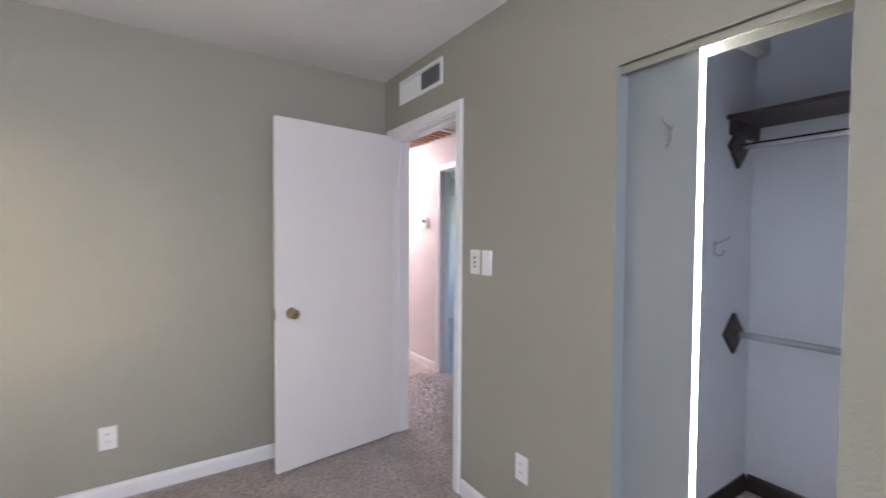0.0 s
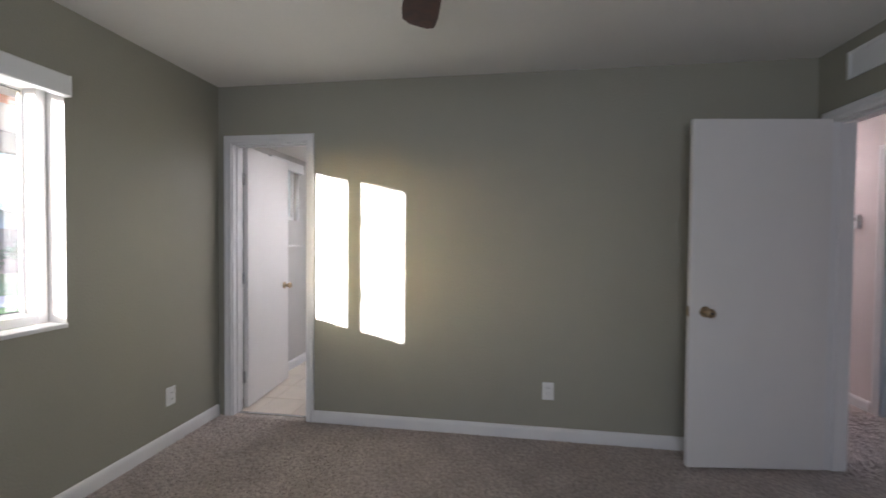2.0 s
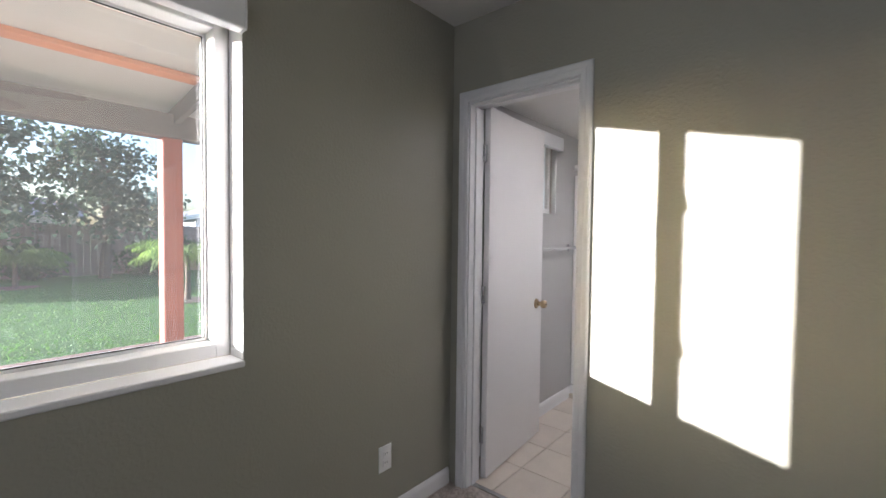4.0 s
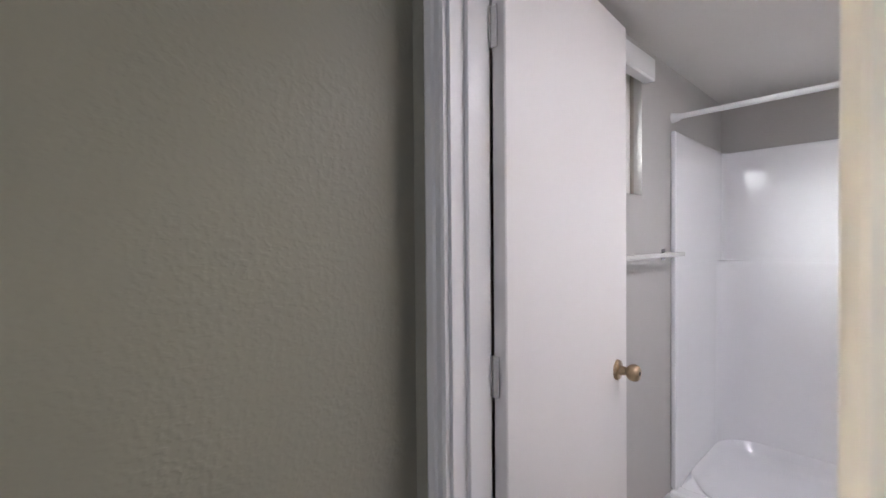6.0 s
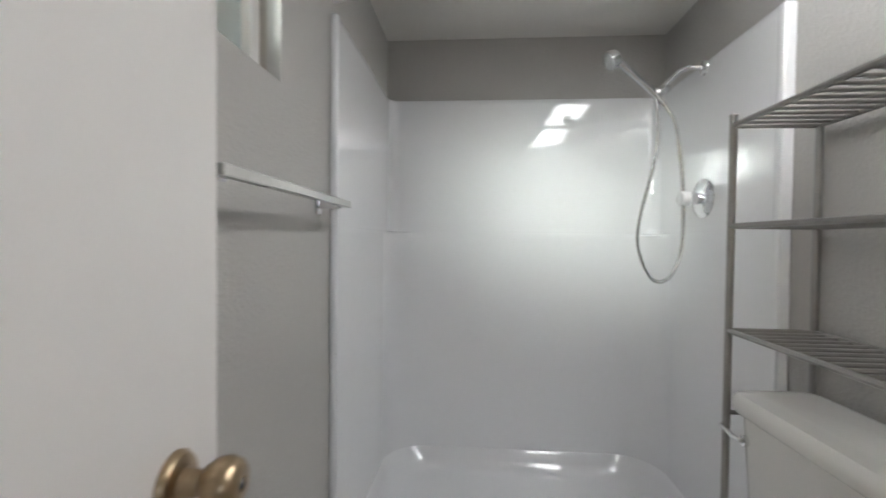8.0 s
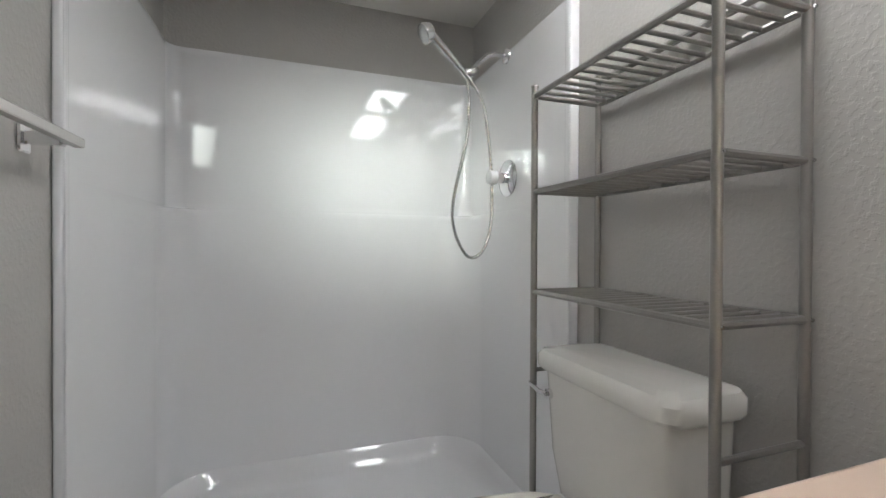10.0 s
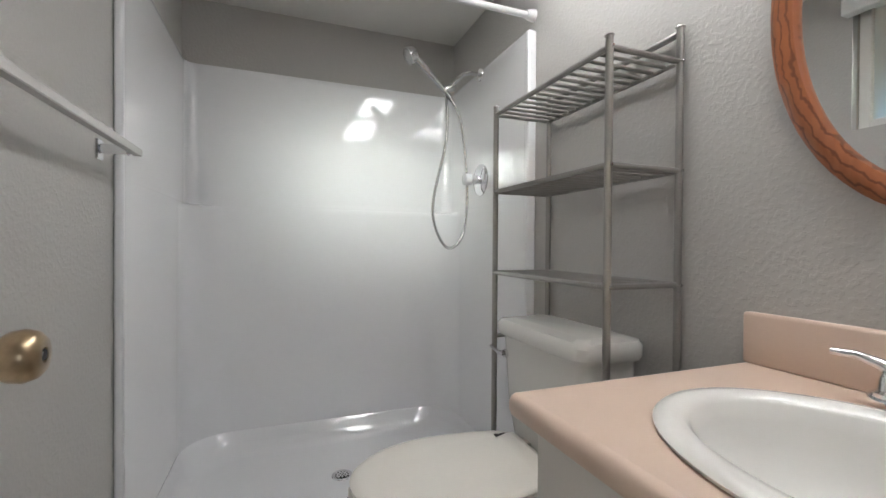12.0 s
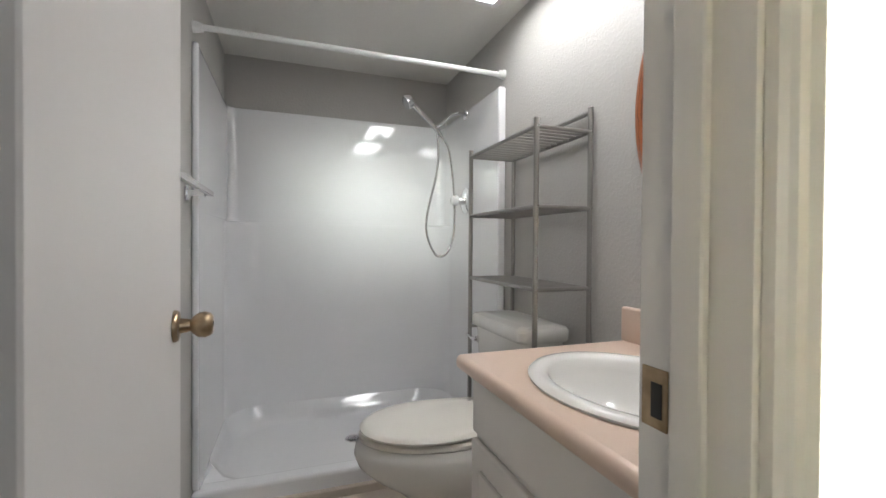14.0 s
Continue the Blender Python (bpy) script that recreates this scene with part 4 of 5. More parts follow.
# ---- shelf over the toilet ----
ra = thing("over_toilet_shelf", (1.2, 1.25, 0), "grey metal three-tier shelf rack standing over the toilet", "shelf rack")
PX0, PX1, PY0, PY1 = 1.09, 1.305, 0.98, 1.523
for x, y, top in ((PX0, PY0, 1.487), (PX0, PY1, 1.487), (PX1, PY0, 1.545), (PX1, PY1, 1.545)):
    p = part("post", tube([(x, y, 0), (x, y, top)], 0.0092, 12), NICKEL, ra, smooth=True)
    part("post_cap", lathe([(0, 0.0115), (0.004, 0.010), (0.006, 0.004)], (x, y, top), (0, 0, 1), 12), NICKEL, p, smooth=True)
for z in (1.462, 1.197, 0.919):
    t = part("tier", tube([(PX0, PY0, z), (PX0, PY1, z)], 0.0075, 8), NICKEL, ra, smooth=True)
    part("rear_rail", tube([(PX1, PY0, z), (PX1, PY1, z)], 0.0075, 8), NICKEL, t, smooth=True)
    for y in (PY0, PY1):
        part("side_rail", tube([(PX0, y, z), (PX1, y, z)], 0.0075, 8), NICKEL, t, smooth=True)
    for i in range(13):
        y = PY0 + (i + 1) * (PY1 - PY0) / 14
        part("cross_bar", tube([(PX0, y, z), (PX1, y, z)], 0.0055, 8), NICKEL, t, smooth=True)
part("top_rail", tube([(PX1, PY0, 1.53), (PX1, PY1, 1.53)], 0.009, 8), NICKEL, ra, smooth=True)
for y in (PY0, PY1):
    part("lower_rail", tube([(PX0, y, 0.70), (PX1, y, 0.70)], 0.0065, 8), NICKEL, ra, smooth=True)
    for x in (PX0, PX1):
        for z in (1.462, 1.197, 0.919):
            part("screw", lathe([(0, 0.004), (0.003, 0.003)], (x, y - 0.0105 if y == PY0 else y + 0.0105, z), (0, -1 if y == PY0 else 1, 0), 8), STEEL, ra)

# ---- vanity ----
CX0, CY1, CZ = 0.745, 0.82, 0.775
va = thing("vanity_cabinet", (1.05, 0.45, 0), "white painted vanity cabinet with raised-panel doors", "cabinet")
FX = CX0 + 0.052
part("body", boxes(((FX, 0.125, 0.09), (TXR - 0.002, CY1 - 0.03, CZ - 0.16)), bevel=0.002), CABINET, va)
part("side_panel", boxes(((FX + 0.001, CY1 - 0.05, CZ - 0.165), (TXR - 0.002, CY1 - 0.0295, CZ - 0.042))), CABINET, va)
part("toe_kick", boxes(((FX + 0.06, 0.13, 0.0), (TXR - 0.01, CY1 - 0.035, 0.089))), CABINET, va)
part("front_frame", boxes(((FX - 0.012, 0.125, CZ - 0.20), (FX, CY1 - 0.028, CZ - 0.045)), bevel=0.004, seg=2), CABINET, va)
part("moulding", boxes(((FX - 0.018, 0.125, CZ - 0.062), (FX - 0.0115, CY1 - 0.026, CZ - 0.045)), bevel=0.002), CABINET, va)
for a, b in ((0.14, 0.435), (0.445, CY1 - 0.035)):
    d = part("door", boxes(((FX - 0.018, a, 0.11), (FX - 0.0005, b, CZ - 0.215)), bevel=0.005, seg=2), CABINET, va)
    part("raised_panel", boxes(((FX - 0.024, a + 0.055, 0.17), (FX - 0.017, b - 0.055, CZ - 0.275)), bevel=0.006), CABINET, d)
SC = Vector((1.005, 0.45))
SA, SB = 0.205, 0.255                    # half sizes of the basin's rim across and along
ct = thing("vanity_countertop", (1.0, 0.45, CZ), "peach laminate countertop with rounded edge and backsplash", "countertop")
# slab with an oval hole
n = 64
outer = []
for i in range(n):
    t = i * math.tau / n
    c, s = math.cos(t), math.sin(t)
    x0, x1, y0, y1 = CX0 + 0.018, TXR - 0.002, 0.122, CY1 - 0.012
    k = min((x1 - SC.x) / c if c > 1e-9 else 9e9, (x0 - SC.x) / c if c < -1e-9 else 9e9, (y1 - SC.y) / s if s > 1e-9 else 9e9, (y0 - SC.y) / s if s < -1e-9 else 9e9)
    outer.append((SC.x + k * c, SC.y + k * s))
outer[min(range(n), key=lambda i: (outer[i][0] - CX0 - 0.018) ** 2 + (outer[i][1] - CY1 + 0.012) ** 2)] = (CX0 + 0.018, CY1 - 0.012)
inner = [(SC.x + (SA - 0.015) * math.cos(i * math.tau / n), SC.y + (SB - 0.015) * math.sin(i * math.tau / n)) for i in range(n)]
bm = bmesh.new()
vo = [bm.verts.new((x, y, CZ)) for x, y in outer]
vi = [bm.verts.new((x, y, CZ)) for x, y in inner]
vd = [bm.verts.new((x, y, CZ - 0.04)) for x, y in inner]
for i in range(n):
    j = (i + 1) % n
    bm.faces.new((vo[i], vo[j], vi[j], vi[i]))
    bm.faces.new((vi[i], vi[j], vd[j], vd[i]))
part("top", bm, COUNTER, ct)
# rolled front and side edge
prof = [(0.0, 0.0), (-0.008, -0.0015), (-0.014, -0.006), (-0.018, -0.014), (-0.018, -0.026), (-0.015, -0.034), (-0.008, -0.040), (0.0, -0.040)]
R = 0.012
path = [((CX0 + 0.018, 0.122), (1, 0))] + [((CX0 + 0.018, CY1 - 0.012 - 0.0), (math.cos(radians(a)), -math.sin(radians(a)))) for a in range(0, 91, 15)] + [((TXR - 0.002, CY1 - 0.012), (0, -1))]
part("rolled_edge", loft([[Vector((p[0] + d * w[0] * 1.0, p[1] + d * w[1] * (1.0 if abs(w[0]) > 0.5 else 0.7), CZ + z)) for d, z in prof] for p, w in path]), COUNTER, ct, smooth=True)
part("backsplash", boxes(((TXR - 0.024, 0.122, CZ - 0.001), (TXR - 0.0005, CY1 - 0.003, CZ + 0.105)), bevel=0.007, seg=3), COUNTER, ct, smooth=True)
si = thing("wash_basin", (SC.x, SC.y, CZ), "white oval drop-in wash basin", "basin")


def rim(a, b, z):
    return ellipse(SC.x, SC.y, CZ + z, a, b, 56)


part("bowl", loft([rim(SA, SB, 0.001), rim(SA + 0.002, SB + 0.002, 0.006), rim(SA - 0.004, SB - 0.004, 0.012), rim(SA - 0.018, SB - 0.018, 0.014), rim(SA - 0.036, SB - 0.032, 0.011), rim(SA - 0.046, SB - 0.042, 0.002), rim(SA - 0.054, SB - 0.052, -0.02), rim(SA - 0.064, SB - 0.066, -0.05), rim(SA - 0.080, SB - 0.088, -0.08), rim(SA - 0.104, SB - 0.122, -0.106), rim(SA - 0.135, SB - 0.17, -0.124), rim(0.03, 0.03, -0.138)], cap0=False), CERAMIC, si, smooth=True)
part("basin_drain", lathe([(0, 0.024), (0.003, 0.022), (0.002, 0.012)], (SC.x, SC.y, CZ - 0.1375), (0, 0, 1)), CHROME, si, smooth=True)
FXC = TXR - 0.085
FYC = SC.y + 0.05
fa = thing("basin_faucet", (FXC, FYC, CZ + 0.012), "chrome two-handle basin faucet", "faucet")
part("base_plate", loft([ellipse(FXC, FYC, CZ + 0.012 + z, a, b, 40, 2.4) for z, a, b in ((0, 0.031, 0.084), (0.007, 0.031, 0.084), (0.011, 0.028, 0.081), (0.013, 0.022, 0.074))]), CHROME, fa, smooth=True)


def saddle(dy):
    """Cross-section of the ridge between the handles: low at the ends, a hump in the middle."""
    h = 0.014 + 0.028 * math.exp(-(dy / 0.024) ** 2)
    w = 0.020 + 0.004 * math.exp(-(dy / 0.03) ** 2)
    return [Vector((FXC + w * math.cos(k * math.pi / 8), FYC + dy, CZ + 0.022 + h * math.sin(k * math.pi / 8) ** 0.8)) for k in range(9)]


part("saddle", loft([saddle(-0.048 + k * 0.006) for k in range(17)]), CHROME, fa, smooth=True)
part("spout", loft([[Vector((FXC + x, FYC + w * math.cos(k * math.tau / 16), CZ + z + h * math.sin(k * math.tau / 16))) for k in range(16)]
                    for x, z, w, h in ((0.012, 0.048, 0.016, 0.014), (-0.01, 0.051, 0.020, 0.016), (-0.04, 0.051, 0.020, 0.013), (-0.075, 0.050, 0.018, 0.011), (-0.105, 0.041, 0.016, 0.009), (-0.116, 0.036, 0.012, 0.006))]), CHROME, fa, smooth=True)
for s in (-1, 1):
    y = FYC + s * 0.0508
    h = part("handle", lathe([(0, 0.027), (0.006, 0.027), (0.010, 0.022), (0.020, 0.0205), (0.030, 0.019), (0.038, 0.016), (0.043, 0.010), (0.045, 0.004)], (FXC, y, CZ + 0.020), (0, 0, 1), 24), CHROME, fa, smooth=True)
    part("lever", tube([(FXC, y, CZ + 0.054), (FXC, y + s * 0.018, CZ + 0.065), (FXC - 0.003, y + s * 0.045, CZ + 0.073), (FXC - 0.005, y + s * 0.078, CZ + 0.072)], [0.011, 0.009, 0.0065, 0.0058], 12), CHROME, h, smooth=True)

# ---- oval mirror ----
MY, MZ, MA, MB = 0.488, 1.46, 0.287, 0.412
mi = thing("oval_mirror", (TXR, MY, MZ), "oval wall mirror in an orange oak frame", "mirror")
rings = []
for w, d in ((0.0, 0.004), (-0.002, 0.018), (-0.012, 0.026), (-0.030, 0.028), (-0.043, 0.022), (-0.046, 0.012), (-0.046, 0.004)):
    rings.append([Vector((TXR - d, MY + (MA + w) * math.cos(i * math.tau / 72), MZ + (MB + w) * math.sin(i * math.tau / 72))) for i in range(72)])
bm = loft(rings, cap0=False, cap1=False)
part("frame", bm, OAK, mi, smooth=True)
part("glass", loft([[Vector((TXR - d, MY + (MA - 0.044) * math.cos(i * math.tau / 72), MZ + (MB - 0.044) * math.sin(i * math.tau / 72))) for i in range(72)] for d in (0.002, 0.008)]), MIRROR, mi, "silvered mirror glass")

# ---- bathroom ceiling light ----
LX0, LX1, LY0, LY1 = 0.97, 1.16, 0.16, 1.45
li = thing("ceiling_light", (1.04, 0.9, TH), "lit rectangular ceiling light with white frame", "ceiling light")
part("frame", boxes(((LX0 - 0.03, LY0 - 0.03, TH - 0.03), (LX0, LY1 + 0.03, TH - 0.0005)), ((LX1, LY0 - 0.03, TH - 0.03), (LX1 + 0.03, LY1 + 0.03, TH - 0.0005)), ((LX0, LY0 - 0.03, TH - 0.03), (LX1, LY0, TH - 0.0005)), ((LX0, LY1, TH - 0.03), (LX1, LY1 + 0.03, TH - 0.0005)), ((LX0, 0.86, TH - 0.03), (LX1, 0.89, TH - 0.0005)), bevel=0.003), WHITE, li)
for a, b in ((LY0, 0.72), (0.90, LY1)):
    part("diffuser", boxes(((LX0, a, TH - 0.022), (LX1, b, TH - 0.008))), LAMPGLOW, li, "lit diffuser panel")

# ---- outside ----
tagged(part("ground", boxes(((-400, -400, -0.5), (400, 400, -0.2))), GRASS), "green lawn reaching to the horizon", "lawn", kind="structure")
tagged(part("patio", boxes(((-5.3, -8, -0.3), (-0.14, 9, -0.165))), SAND), "sand bed of the brick patio", "patio", kind="structure")
pc = thing("patio_cover", (-2.7, -0.5, -0.16), "lean-to patio cover with red post and white roof sheets", "patio cover")
part("post", boxes(((-2.77, -0.585, -0.16), (-2.63, -0.435, 2.13)), bevel=0.008), REDPOST, pc, "red painted post")
part("post", boxes(((-2.77, 4.2, -0.16), (-2.63, 4.34, 2.13)), bevel=0.008), REDPOST, pc, "red painted post")
part("post", boxes(((-2.77, -3.5, -0.16), (-2.63, -3.36, 2.13)), bevel=0.008), REDPOST, pc, "red painted post")
part("beam", boxes(((-2.78, -3.6, 2.13), (-2.62, 8, 2.33)), bevel=0.006), GREYBEAM, pc, "grey painted beam")
SL = math.degrees(math.atan2(0.42, 2.7))
for y in (-3.5, -1.9, -0.48, 1.0, 2.5, 4.0):
    part("rafter", boxes(((-2.95, -0.025, -0.14), (-0.02, 0.025, 0.0)), bevel=0.004, m=pose(-0.14, y, 2.78, 0, -SL, 0)), GREYBEAM, pc, "grey painted rafter")
for d in (0.7, 1.35, 2.0):
    part("purlin", boxes(((-d - 0.045, -3.6, 0.0), (-d + 0.045, 8, 0.04)), bevel=0.004, m=pose(-0.14, 0, 2.78, 0, -SL, 0)), LATH, pc, "orange wooden purlin")
for i in range(13):
    y = -3.65 + i * 0.9
    part("roof_sheet", boxes(((-3.1, y, 0.041 + 0.004 * (i % 2)), (0.0, y + 0.93, 0.047 + 0.004 * (i % 2))), m=pose(-0.14, 0, 2.78, 0, -SL, 0)), SHEET, pc, "white roof sheet")
tagged(part("pavement", lathe([(0, 1.35), (0.03, 1.33)], (-9.7, 4.75, -0.21), (0, 0, 1), 40), CONCRETE), "round pale concrete pad in the lawn", "pavement", kind="structure")


def quads(name, centres, size, mat, parent, rng, long=1.0, droop=0.0, label=""):
    """Many small leaves as one mesh."""
    verts, faces = [], []
    for c in centres:
        d = Vector((rng.gauss(0, 1), rng.gauss(0, 1), rng.gauss(0, 1) - droop)).normalized()
        s = d.cross(Vector((rng.gauss(0, 1), rng.gauss(0, 1), rng.gauss(0, 1)))).normalized()
        k = size * rng.uniform(0.6, 1.3)
        i = len(verts)
        c = Vector(c)
        verts += [c - s * k * 0.15, c + d * k * long * 0.5 - s * k * 0.5, c + d * k * long, c + d * k * long * 0.5 + s * k * 0.5]
        faces.append((i, i + 1, i + 2, i + 3))
    at = ORIGIN[parent.name]
    me = bpy.data.meshes.new(name)
    me.from_pydata([v - at for v in verts], [], faces)
    me.materials.append(mat)
    ob = new(name, me)
    ob.parent = parent
    ORIGIN[ob.name] = at
    return tagged(ob, label, kind="stuff")


def tree(x, y, h, spread, seed, mat, label, low=0.35, leaf=0.13, count=90):
    rng = random.Random(seed)
    t = thing("tree", (x, y, -0.2), label, "tree")
    top = Vector((x + rng.uniform(-0.3, 0.3), y, h * 0.8))
    part("trunk", tube([(x, y, -0.2), (x + 0.1, y + 0.1, h * 0.3), top], [0.17 * h / 5, 0.12 * h / 5, 0.04], 9), BARK, t, smooth=True)
    pts = []
    for k in range(16):
        f = low + (0.95 - low) * k / 15
        a = k * 2.4 + rng.uniform(-0.4, 0.4)
        base = Vector((x, y, -0.2)).lerp(top, f)
        reach = spread * rng.uniform(0.55, 1.05) * (1.15 - 0.6 * f)
        tip = base + Vector((math.cos(a) * reach, math.sin(a) * reach, rng.uniform(0.1, 0.6)))
        mid = base.lerp(tip, 0.5) + Vector((0, 0, 0.12))
        part("limb", tube([base, mid, tip], [0.05, 0.03, 0.012], 6), BARK, t)
        for _ in range(6):
            c = base.lerp(tip, rng.uniform(0.4, 1.05)) + Vector((rng.gauss(0, 0.28), rng.gauss(0, 0.28), rng.gauss(0.05, 0.2)))
            r = rng.uniform(0.22, 0.45)
            pts += [c + Vector((rng.gauss(0, r), rng.gauss(0, r), rng.gauss(0, r * 0.6))) for _ in range(count // 2)]
    quads("crown", pts, leaf, mat, t, rng, 1.4)
    return t


tree(-16.0, 1.6, 5.2, 2.3, 3, LEAF, "dark green pine with an open uneven crown by the fence")
tree(-15.5, -1.6, 5.6, 2.6, 5, LEAF, "dark green pine with spreading limbs by the fence")


def palm(x, y, seed, size, high, label):
    """A small feather palm: a slim stem, arching fronds from its top, each with hanging leaflets."""
    rng = random.Random(seed)
    p = thing("palm_tree", (x, y, -0.2), label, "palm")
    part("trunk", tube([(x, y, -0.2), (x + 0.02, y, high * 0.4), (x, y, high)], [0.07, 0.05, 0.06], 9), BARK, p, smooth=True)
    part("soil_ring", lathe([(0, 0.5), (0.02, 0.48), (0.03, 0.3)], (x, y, -0.2005), (0, 0, 1), 26), BARK, p, "bare soil round the stem")
    for k in range(17):
        a = k * 2.4 + rng.uniform(-0.2, 0.2)
        out = Vector((math.cos(a), math.sin(a), 0))
        side = Vector((-math.sin(a), math.cos(a), 0))
        ln, up = size * rng.uniform(0.8, 1.15), size * rng.uniform(0.45, 1.25)
        verts, faces = [], []
        steps = 18
        for q in range(steps):
            f = (q + 1) / steps
            c = Vector((x, y, high)) + out * ln * f + Vector((0, 0, up * f - 1.05 * size * f * f))
            span = 0.34 * size * math.sin(math.pi * min(0.96, 0.15 + 0.8 * f)) * rng.uniform(0.85, 1.1)
            for w in (-1, 1):
                n = len(verts)
                tip = c + side * w * span * 0.75 + out * span * 0.45 + Vector((0, 0, -span * rng.uniform(0.7, 1.3)))
                mid = c.lerp(tip, 0.5) + Vector((0, 0, 0.06 * size))
                verts += [c - out * 0.012, mid - out * 0.014, tip, mid + out * 0.014, c + out * 0.012]
                faces.append((n, n + 1, n + 2, n + 3, n + 4))
        me = bpy.data.meshes.new("frond")
        me.from_pydata([v - Vector((x, y, -0.2)) for v in verts], [], faces)
        me.materials.append(PALM)
        o = new("frond", me)
        o.parent = p
        ORIGIN[o.name] = ORIGIN[p.name]


palm(-9.1, 1.75, 1, 1.0, 0.85, "bright green arching young palm on the lawn")
palm(-13.8, 6.05, 2, 1.1, 0.85, "green young palm on the lawn near the fence")
palm(-14.4, -0.6, 4, 1.2, 0.6, "green young palm under the dark pine")
for k, (x, y, r) in enumerate(((-16.6, 3.4, 0.9), (-16.8, 5.6, 0.8), (-16.5, 9.2, 1.0), (-16.8, 12.0, 0.9), (-16.6, -0.4, 0.8), (-16.7, 15.0, 1.0))):
    rng = random.Random(20 + k)
    s = thing("shrub", (x, y, -0.2), "dense grey-green shrub along the fence", "shrub")
    for j in range(5):
        part("stem", tube([(x, y, -0.2), (x + rng.uniform(-0.5, 0.5) * r, y + rng.uniform(-0.6, 0.6) * r, 0.5 * r)], [0.03, 0.012], 5), BARK, s)
    pts = []
    for j in range(14):
        c = Vector((x + rng.gauss(0, 0.4) * r, y + rng.gauss(0, 0.55) * r, rng.uniform(0.0, 1.0) * r))
        pts += [c + Vector((rng.gauss(0, 0.2), rng.gauss(0, 0.2), rng.gauss(0, 0.18))) for _ in range(70)]
    quads("foliage", pts, 0.15, SHRUB, s, rng, 1.2)

# lawn blades near the patio
rng = random.Random(7)
lawn = thing("lawn_grass", (-8, 0, -0.2), "short mown lawn grass", "grass", kind="stuff")
quads("blades", [(-5.35 - 9 * rng.random() ** 1.6, rng.uniform(-4, 10), -0.2) for _ in range(24000)], 0.02, BLADE, lawn, rng, 1.6, -2.5)

fence = thing("fence", (-17.5, 6, -0.2), "weathered wooden board fence along the garden", "fence")
bm = boxes(((-0.012, -0.095, 0), (0.012, 0.095, 1.78)))
board_mesh = bpy.data.meshes.new("board")
bm.to_mesh(board_mesh)
bm.free()
board_mesh.materials.append(FENCE)
rng = random.Random(9)
for i in range(170):
    o = new("board", board_mesh)
    o.parent = fence
    o.location = (rng.uniform(-0.008, 0.008), -16 + i * 0.2, rng.uniform(-0.03, 0.02))
for z in (0.35, 1.45):
    part("rail", boxes(((-17.56, -10, z - 0.2), (-17.513, 24, z - 0.11))), FENCE, fence)

# neighbour's house
ho = thing("house", (-29, 13, -0.2), "low grey house with a shallow gabled roof behind the fence", "house")
part("wall", boxes(((-34, 8.2, -0.2), (-27, 20, 2.3))), BLOCK, ho)
gable = [Vector((0, 8.0, 2.28)), Vector((0, 20.2, 2.28)), Vector((0, 14.1, 3.5))]
part("gable", loft([[Vector((x, p.y, p.z)) for p in gable] for x in (-33.9, -27.1)]), BLOCK, ho, "grey gable")
for s in (-1, 1):
    e = Vector((0, 14.1 + s * 6.9, 2.1))
    r = Vector((0, 14.1, 3.6))
    n = Vector((0, 0, 0.14))
    rf = part("roof", loft([[Vector((x, q.y, q.z)) for q in (e, r, r + n, e + n)] for x in (-34.6, -26.4)]), ROOFING, ho)
    part("fascia", loft([[Vector((x, q.y, q.z)) for q in (e - n * 0.8, r - n * 0.8, r + n * 0.9, e + n * 0.9)] for x in (-26.4, -26.3)]), WHITE, rf, "white fascia board")
part("chimney_vent", boxes(((-29.2, 15.6, 2.9), (-28.6, 16.2, 4.0))), BLOCK, ho, "square roof vent")
part("window", boxes(((-27.0, 10.2, 0.7), (-26.97, 11.6, 1.8))), SLOT, ho, "dark window")
ho2 = thing("house", (-38, -4, -0.2), "far low house with a grey roof", "house")
part("wall", boxes(((-42, -9, -0.2), (-36, 4, 2.4))), STUCCO, ho2)
rg = [Vector((-42.6, 0, 2.3)), Vector((-35.4, 0, 2.3)), Vector((-39, 0, 3.6))]
part("roof", loft([[Vector((p.x, y, p.z)) for p in rg] for y in (-9.6, 4.6)]), ROOFING, ho2)

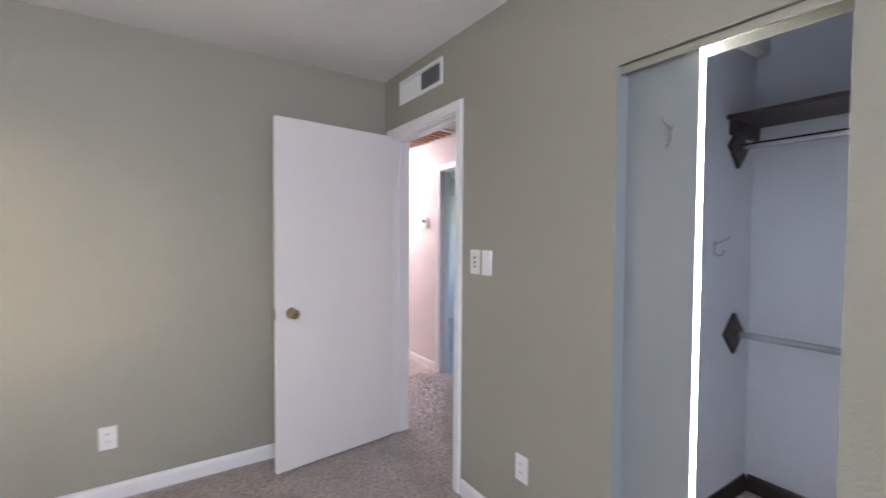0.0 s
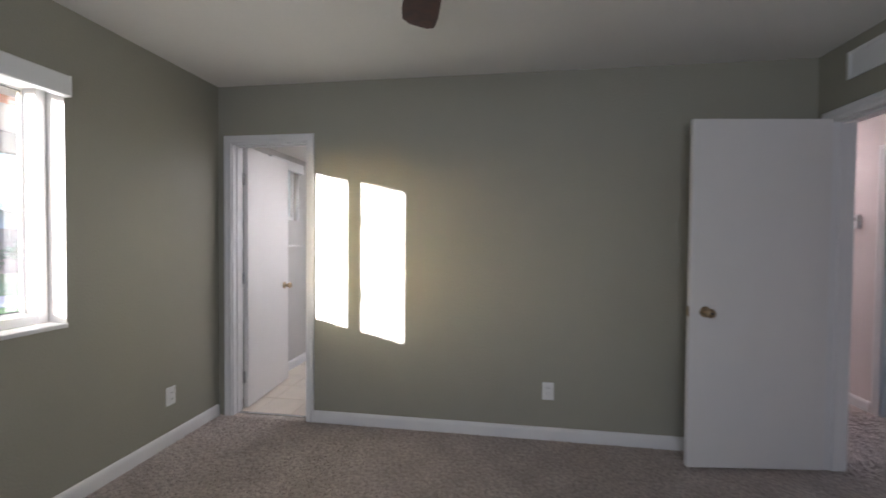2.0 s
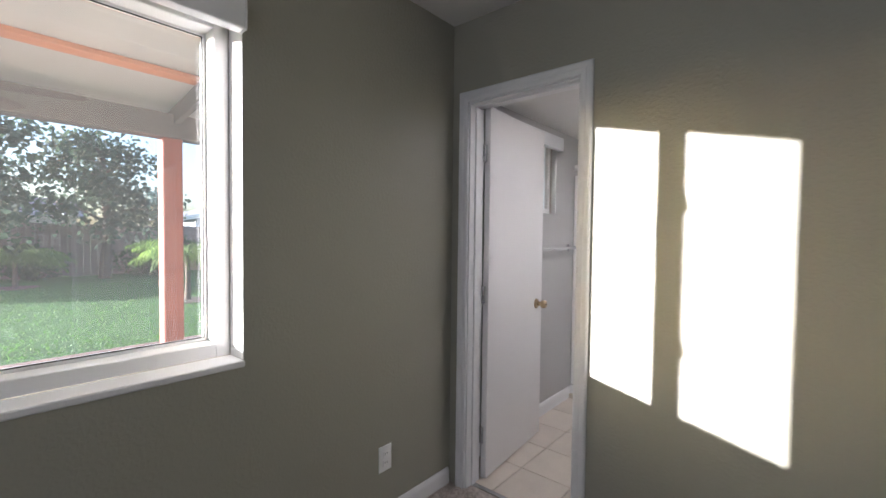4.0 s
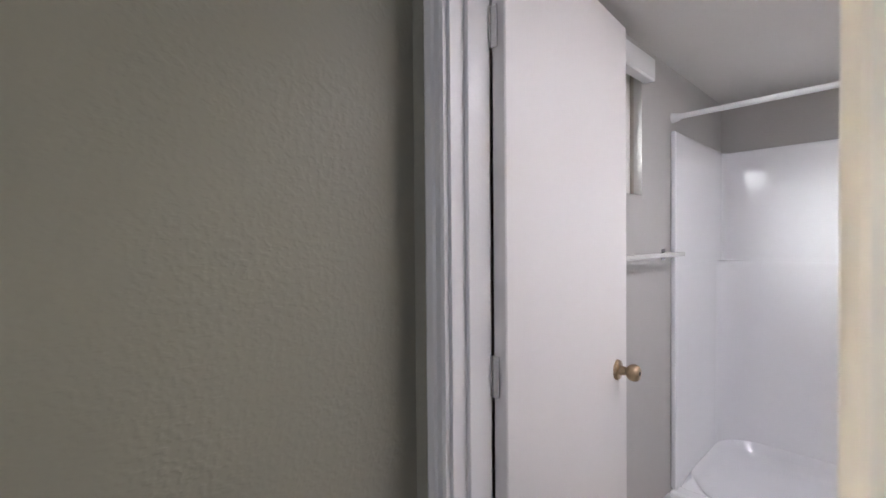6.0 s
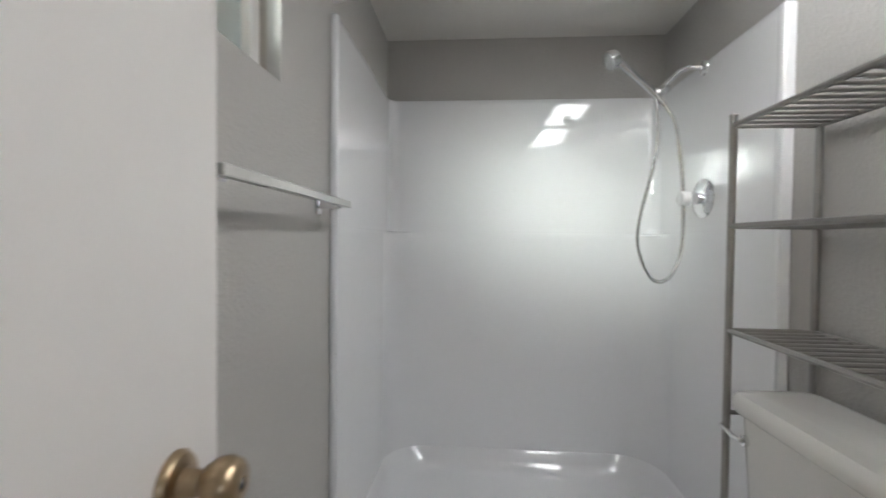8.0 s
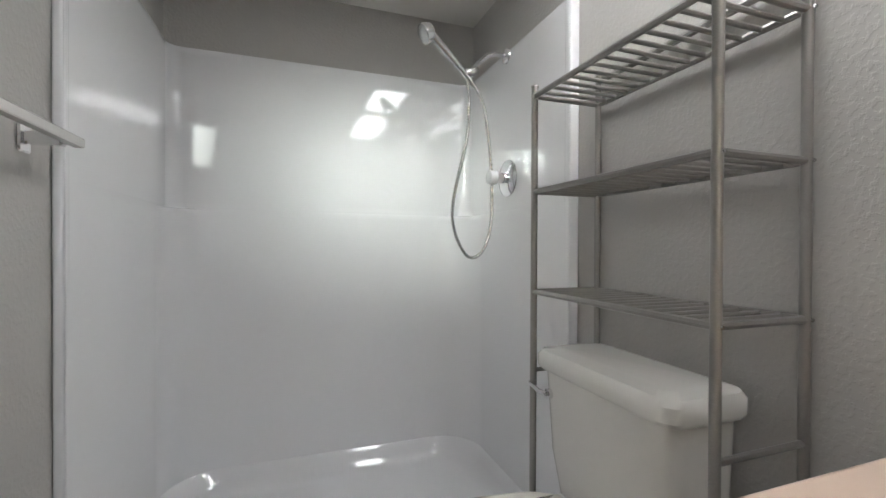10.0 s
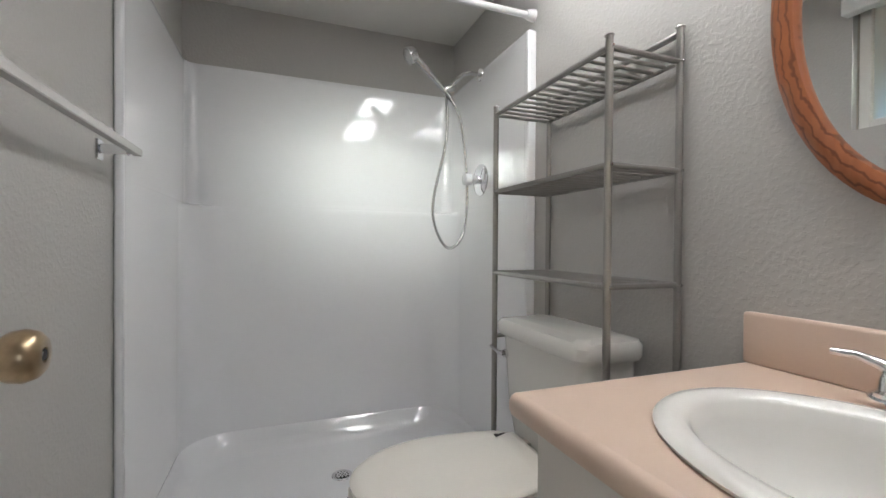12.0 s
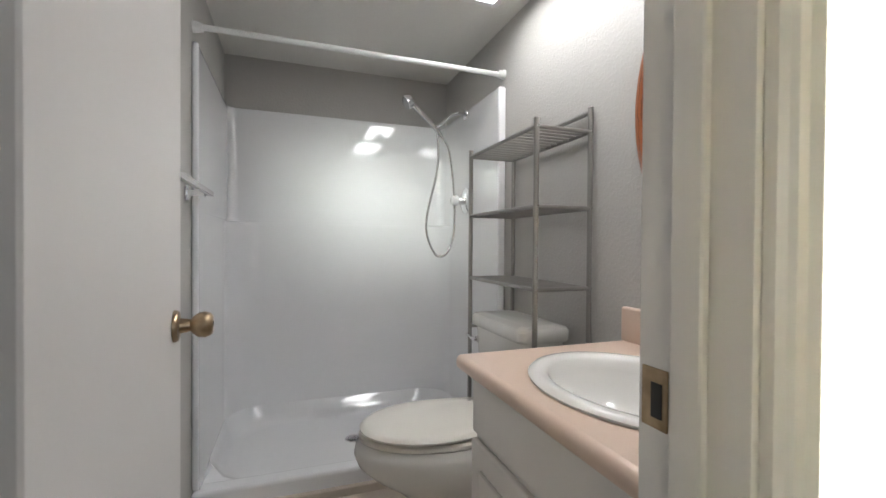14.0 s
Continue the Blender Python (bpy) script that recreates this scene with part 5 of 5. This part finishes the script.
# brick pavers of the patio, seen through the window beyond the sill
patio = bpy.data.objects["patio"]
bm = boxes(((-0.098, -0.048, 0), (0.098, 0.048, 0.05)), bevel=0.004)
paver_mesh = bpy.data.meshes.new("paver")
bm.to_mesh(paver_mesh)
bm.free()
paver_mesh.materials.append(PAVER)
rng = random.Random(11)
count = 0
for i in range(12):
    for j in range(25):
        o = new("paver", paver_mesh)
        o.parent = patio
        o.matrix_local = pose(-5.2 + i * 0.102, -1.0 + j * 0.203 + (0.1 if i % 2 else 0), -0.203 + rng.uniform(-0.002, 0.002), 0, 0, 90)
rest = bmesh.new()
for i in range(12):
    for j in list(range(-10, 0)) + list(range(25, 40)):
        box(rest, (-5.2 + i * 0.102 - 0.048, -1.0 + j * 0.203 + (0.1 if i % 2 else 0) - 0.098, -0.2), (-5.2 + i * 0.102 + 0.048, -1.0 + j * 0.203 + (0.1 if i % 2 else 0) + 0.098, -0.153))
tagged(part("paver_rest", rest, PAVER, patio), kind="stuff")

# bathroom floor tiles
fbt = bpy.data.objects["floor_bath"]
bm = boxes(((-0.148, -0.148, -0.009), (0.148, 0.148, 0.0)), bevel=0.002)
tile_mesh = bpy.data.meshes.new("tile")
bm.to_mesh(tile_mesh)
bm.free()
tile_mesh.materials.append(TILE)
for i in range(5):
    for j in range(5):
        o = new("tile", tile_mesh)
        o.parent = fbt
        o.location = (0.10 + i * 0.301 - 0.02, 0.228 + j * 0.301, 0.0)

# carpet pile
rng = np.random.default_rng(5)
N = 90000
px = np.concatenate([rng.uniform(0.02, 3.94, N - 14000), rng.uniform(3.95, 5.0, 14000)])
py = np.concatenate([-2.6 * rng.random(N - 14000) ** 1.0 - 0.016, rng.uniform(-0.9, 0.9, 14000)])
lean = rng.normal(0, 0.006, (N, 2)) + 0.005 * np.stack([np.sin(px * 3.1 + 2 * np.sin(py * 2.3)), np.cos(py * 3.7 + np.sin(px * 4.1))], 1)
ang = rng.uniform(0, math.tau, N)
w, h = rng.uniform(0.0025, 0.0045, N), rng.uniform(0.007, 0.014, N)
co = np.zeros((N, 3, 3))
for k, s in ((0, -1), (1, 1)):
    co[:, k, 0], co[:, k, 1], co[:, k, 2] = px + s * w * np.cos(ang), py + s * w * np.sin(ang), -0.001
co[:, 2, 0], co[:, 2, 1], co[:, 2, 2] = px + lean[:, 0], py + lean[:, 1], h
keep = ~((px > 3.9) & (px < 4.1) & ((py < -0.84) | (py > -0.13))) & ~((px > 4.93) & (py < 0.05))
co = co[keep]
me = bpy.data.meshes.new("carpet_pile")
me.from_pydata(co.reshape(-1, 3).tolist(), [], np.arange(len(co) * 3).reshape(-1, 3).tolist())
me.materials.append(CARPET)
pile = new("carpet_pile", me)
pile.parent = bpy.data.objects["floor"]
tagged(pile, kind="stuff")
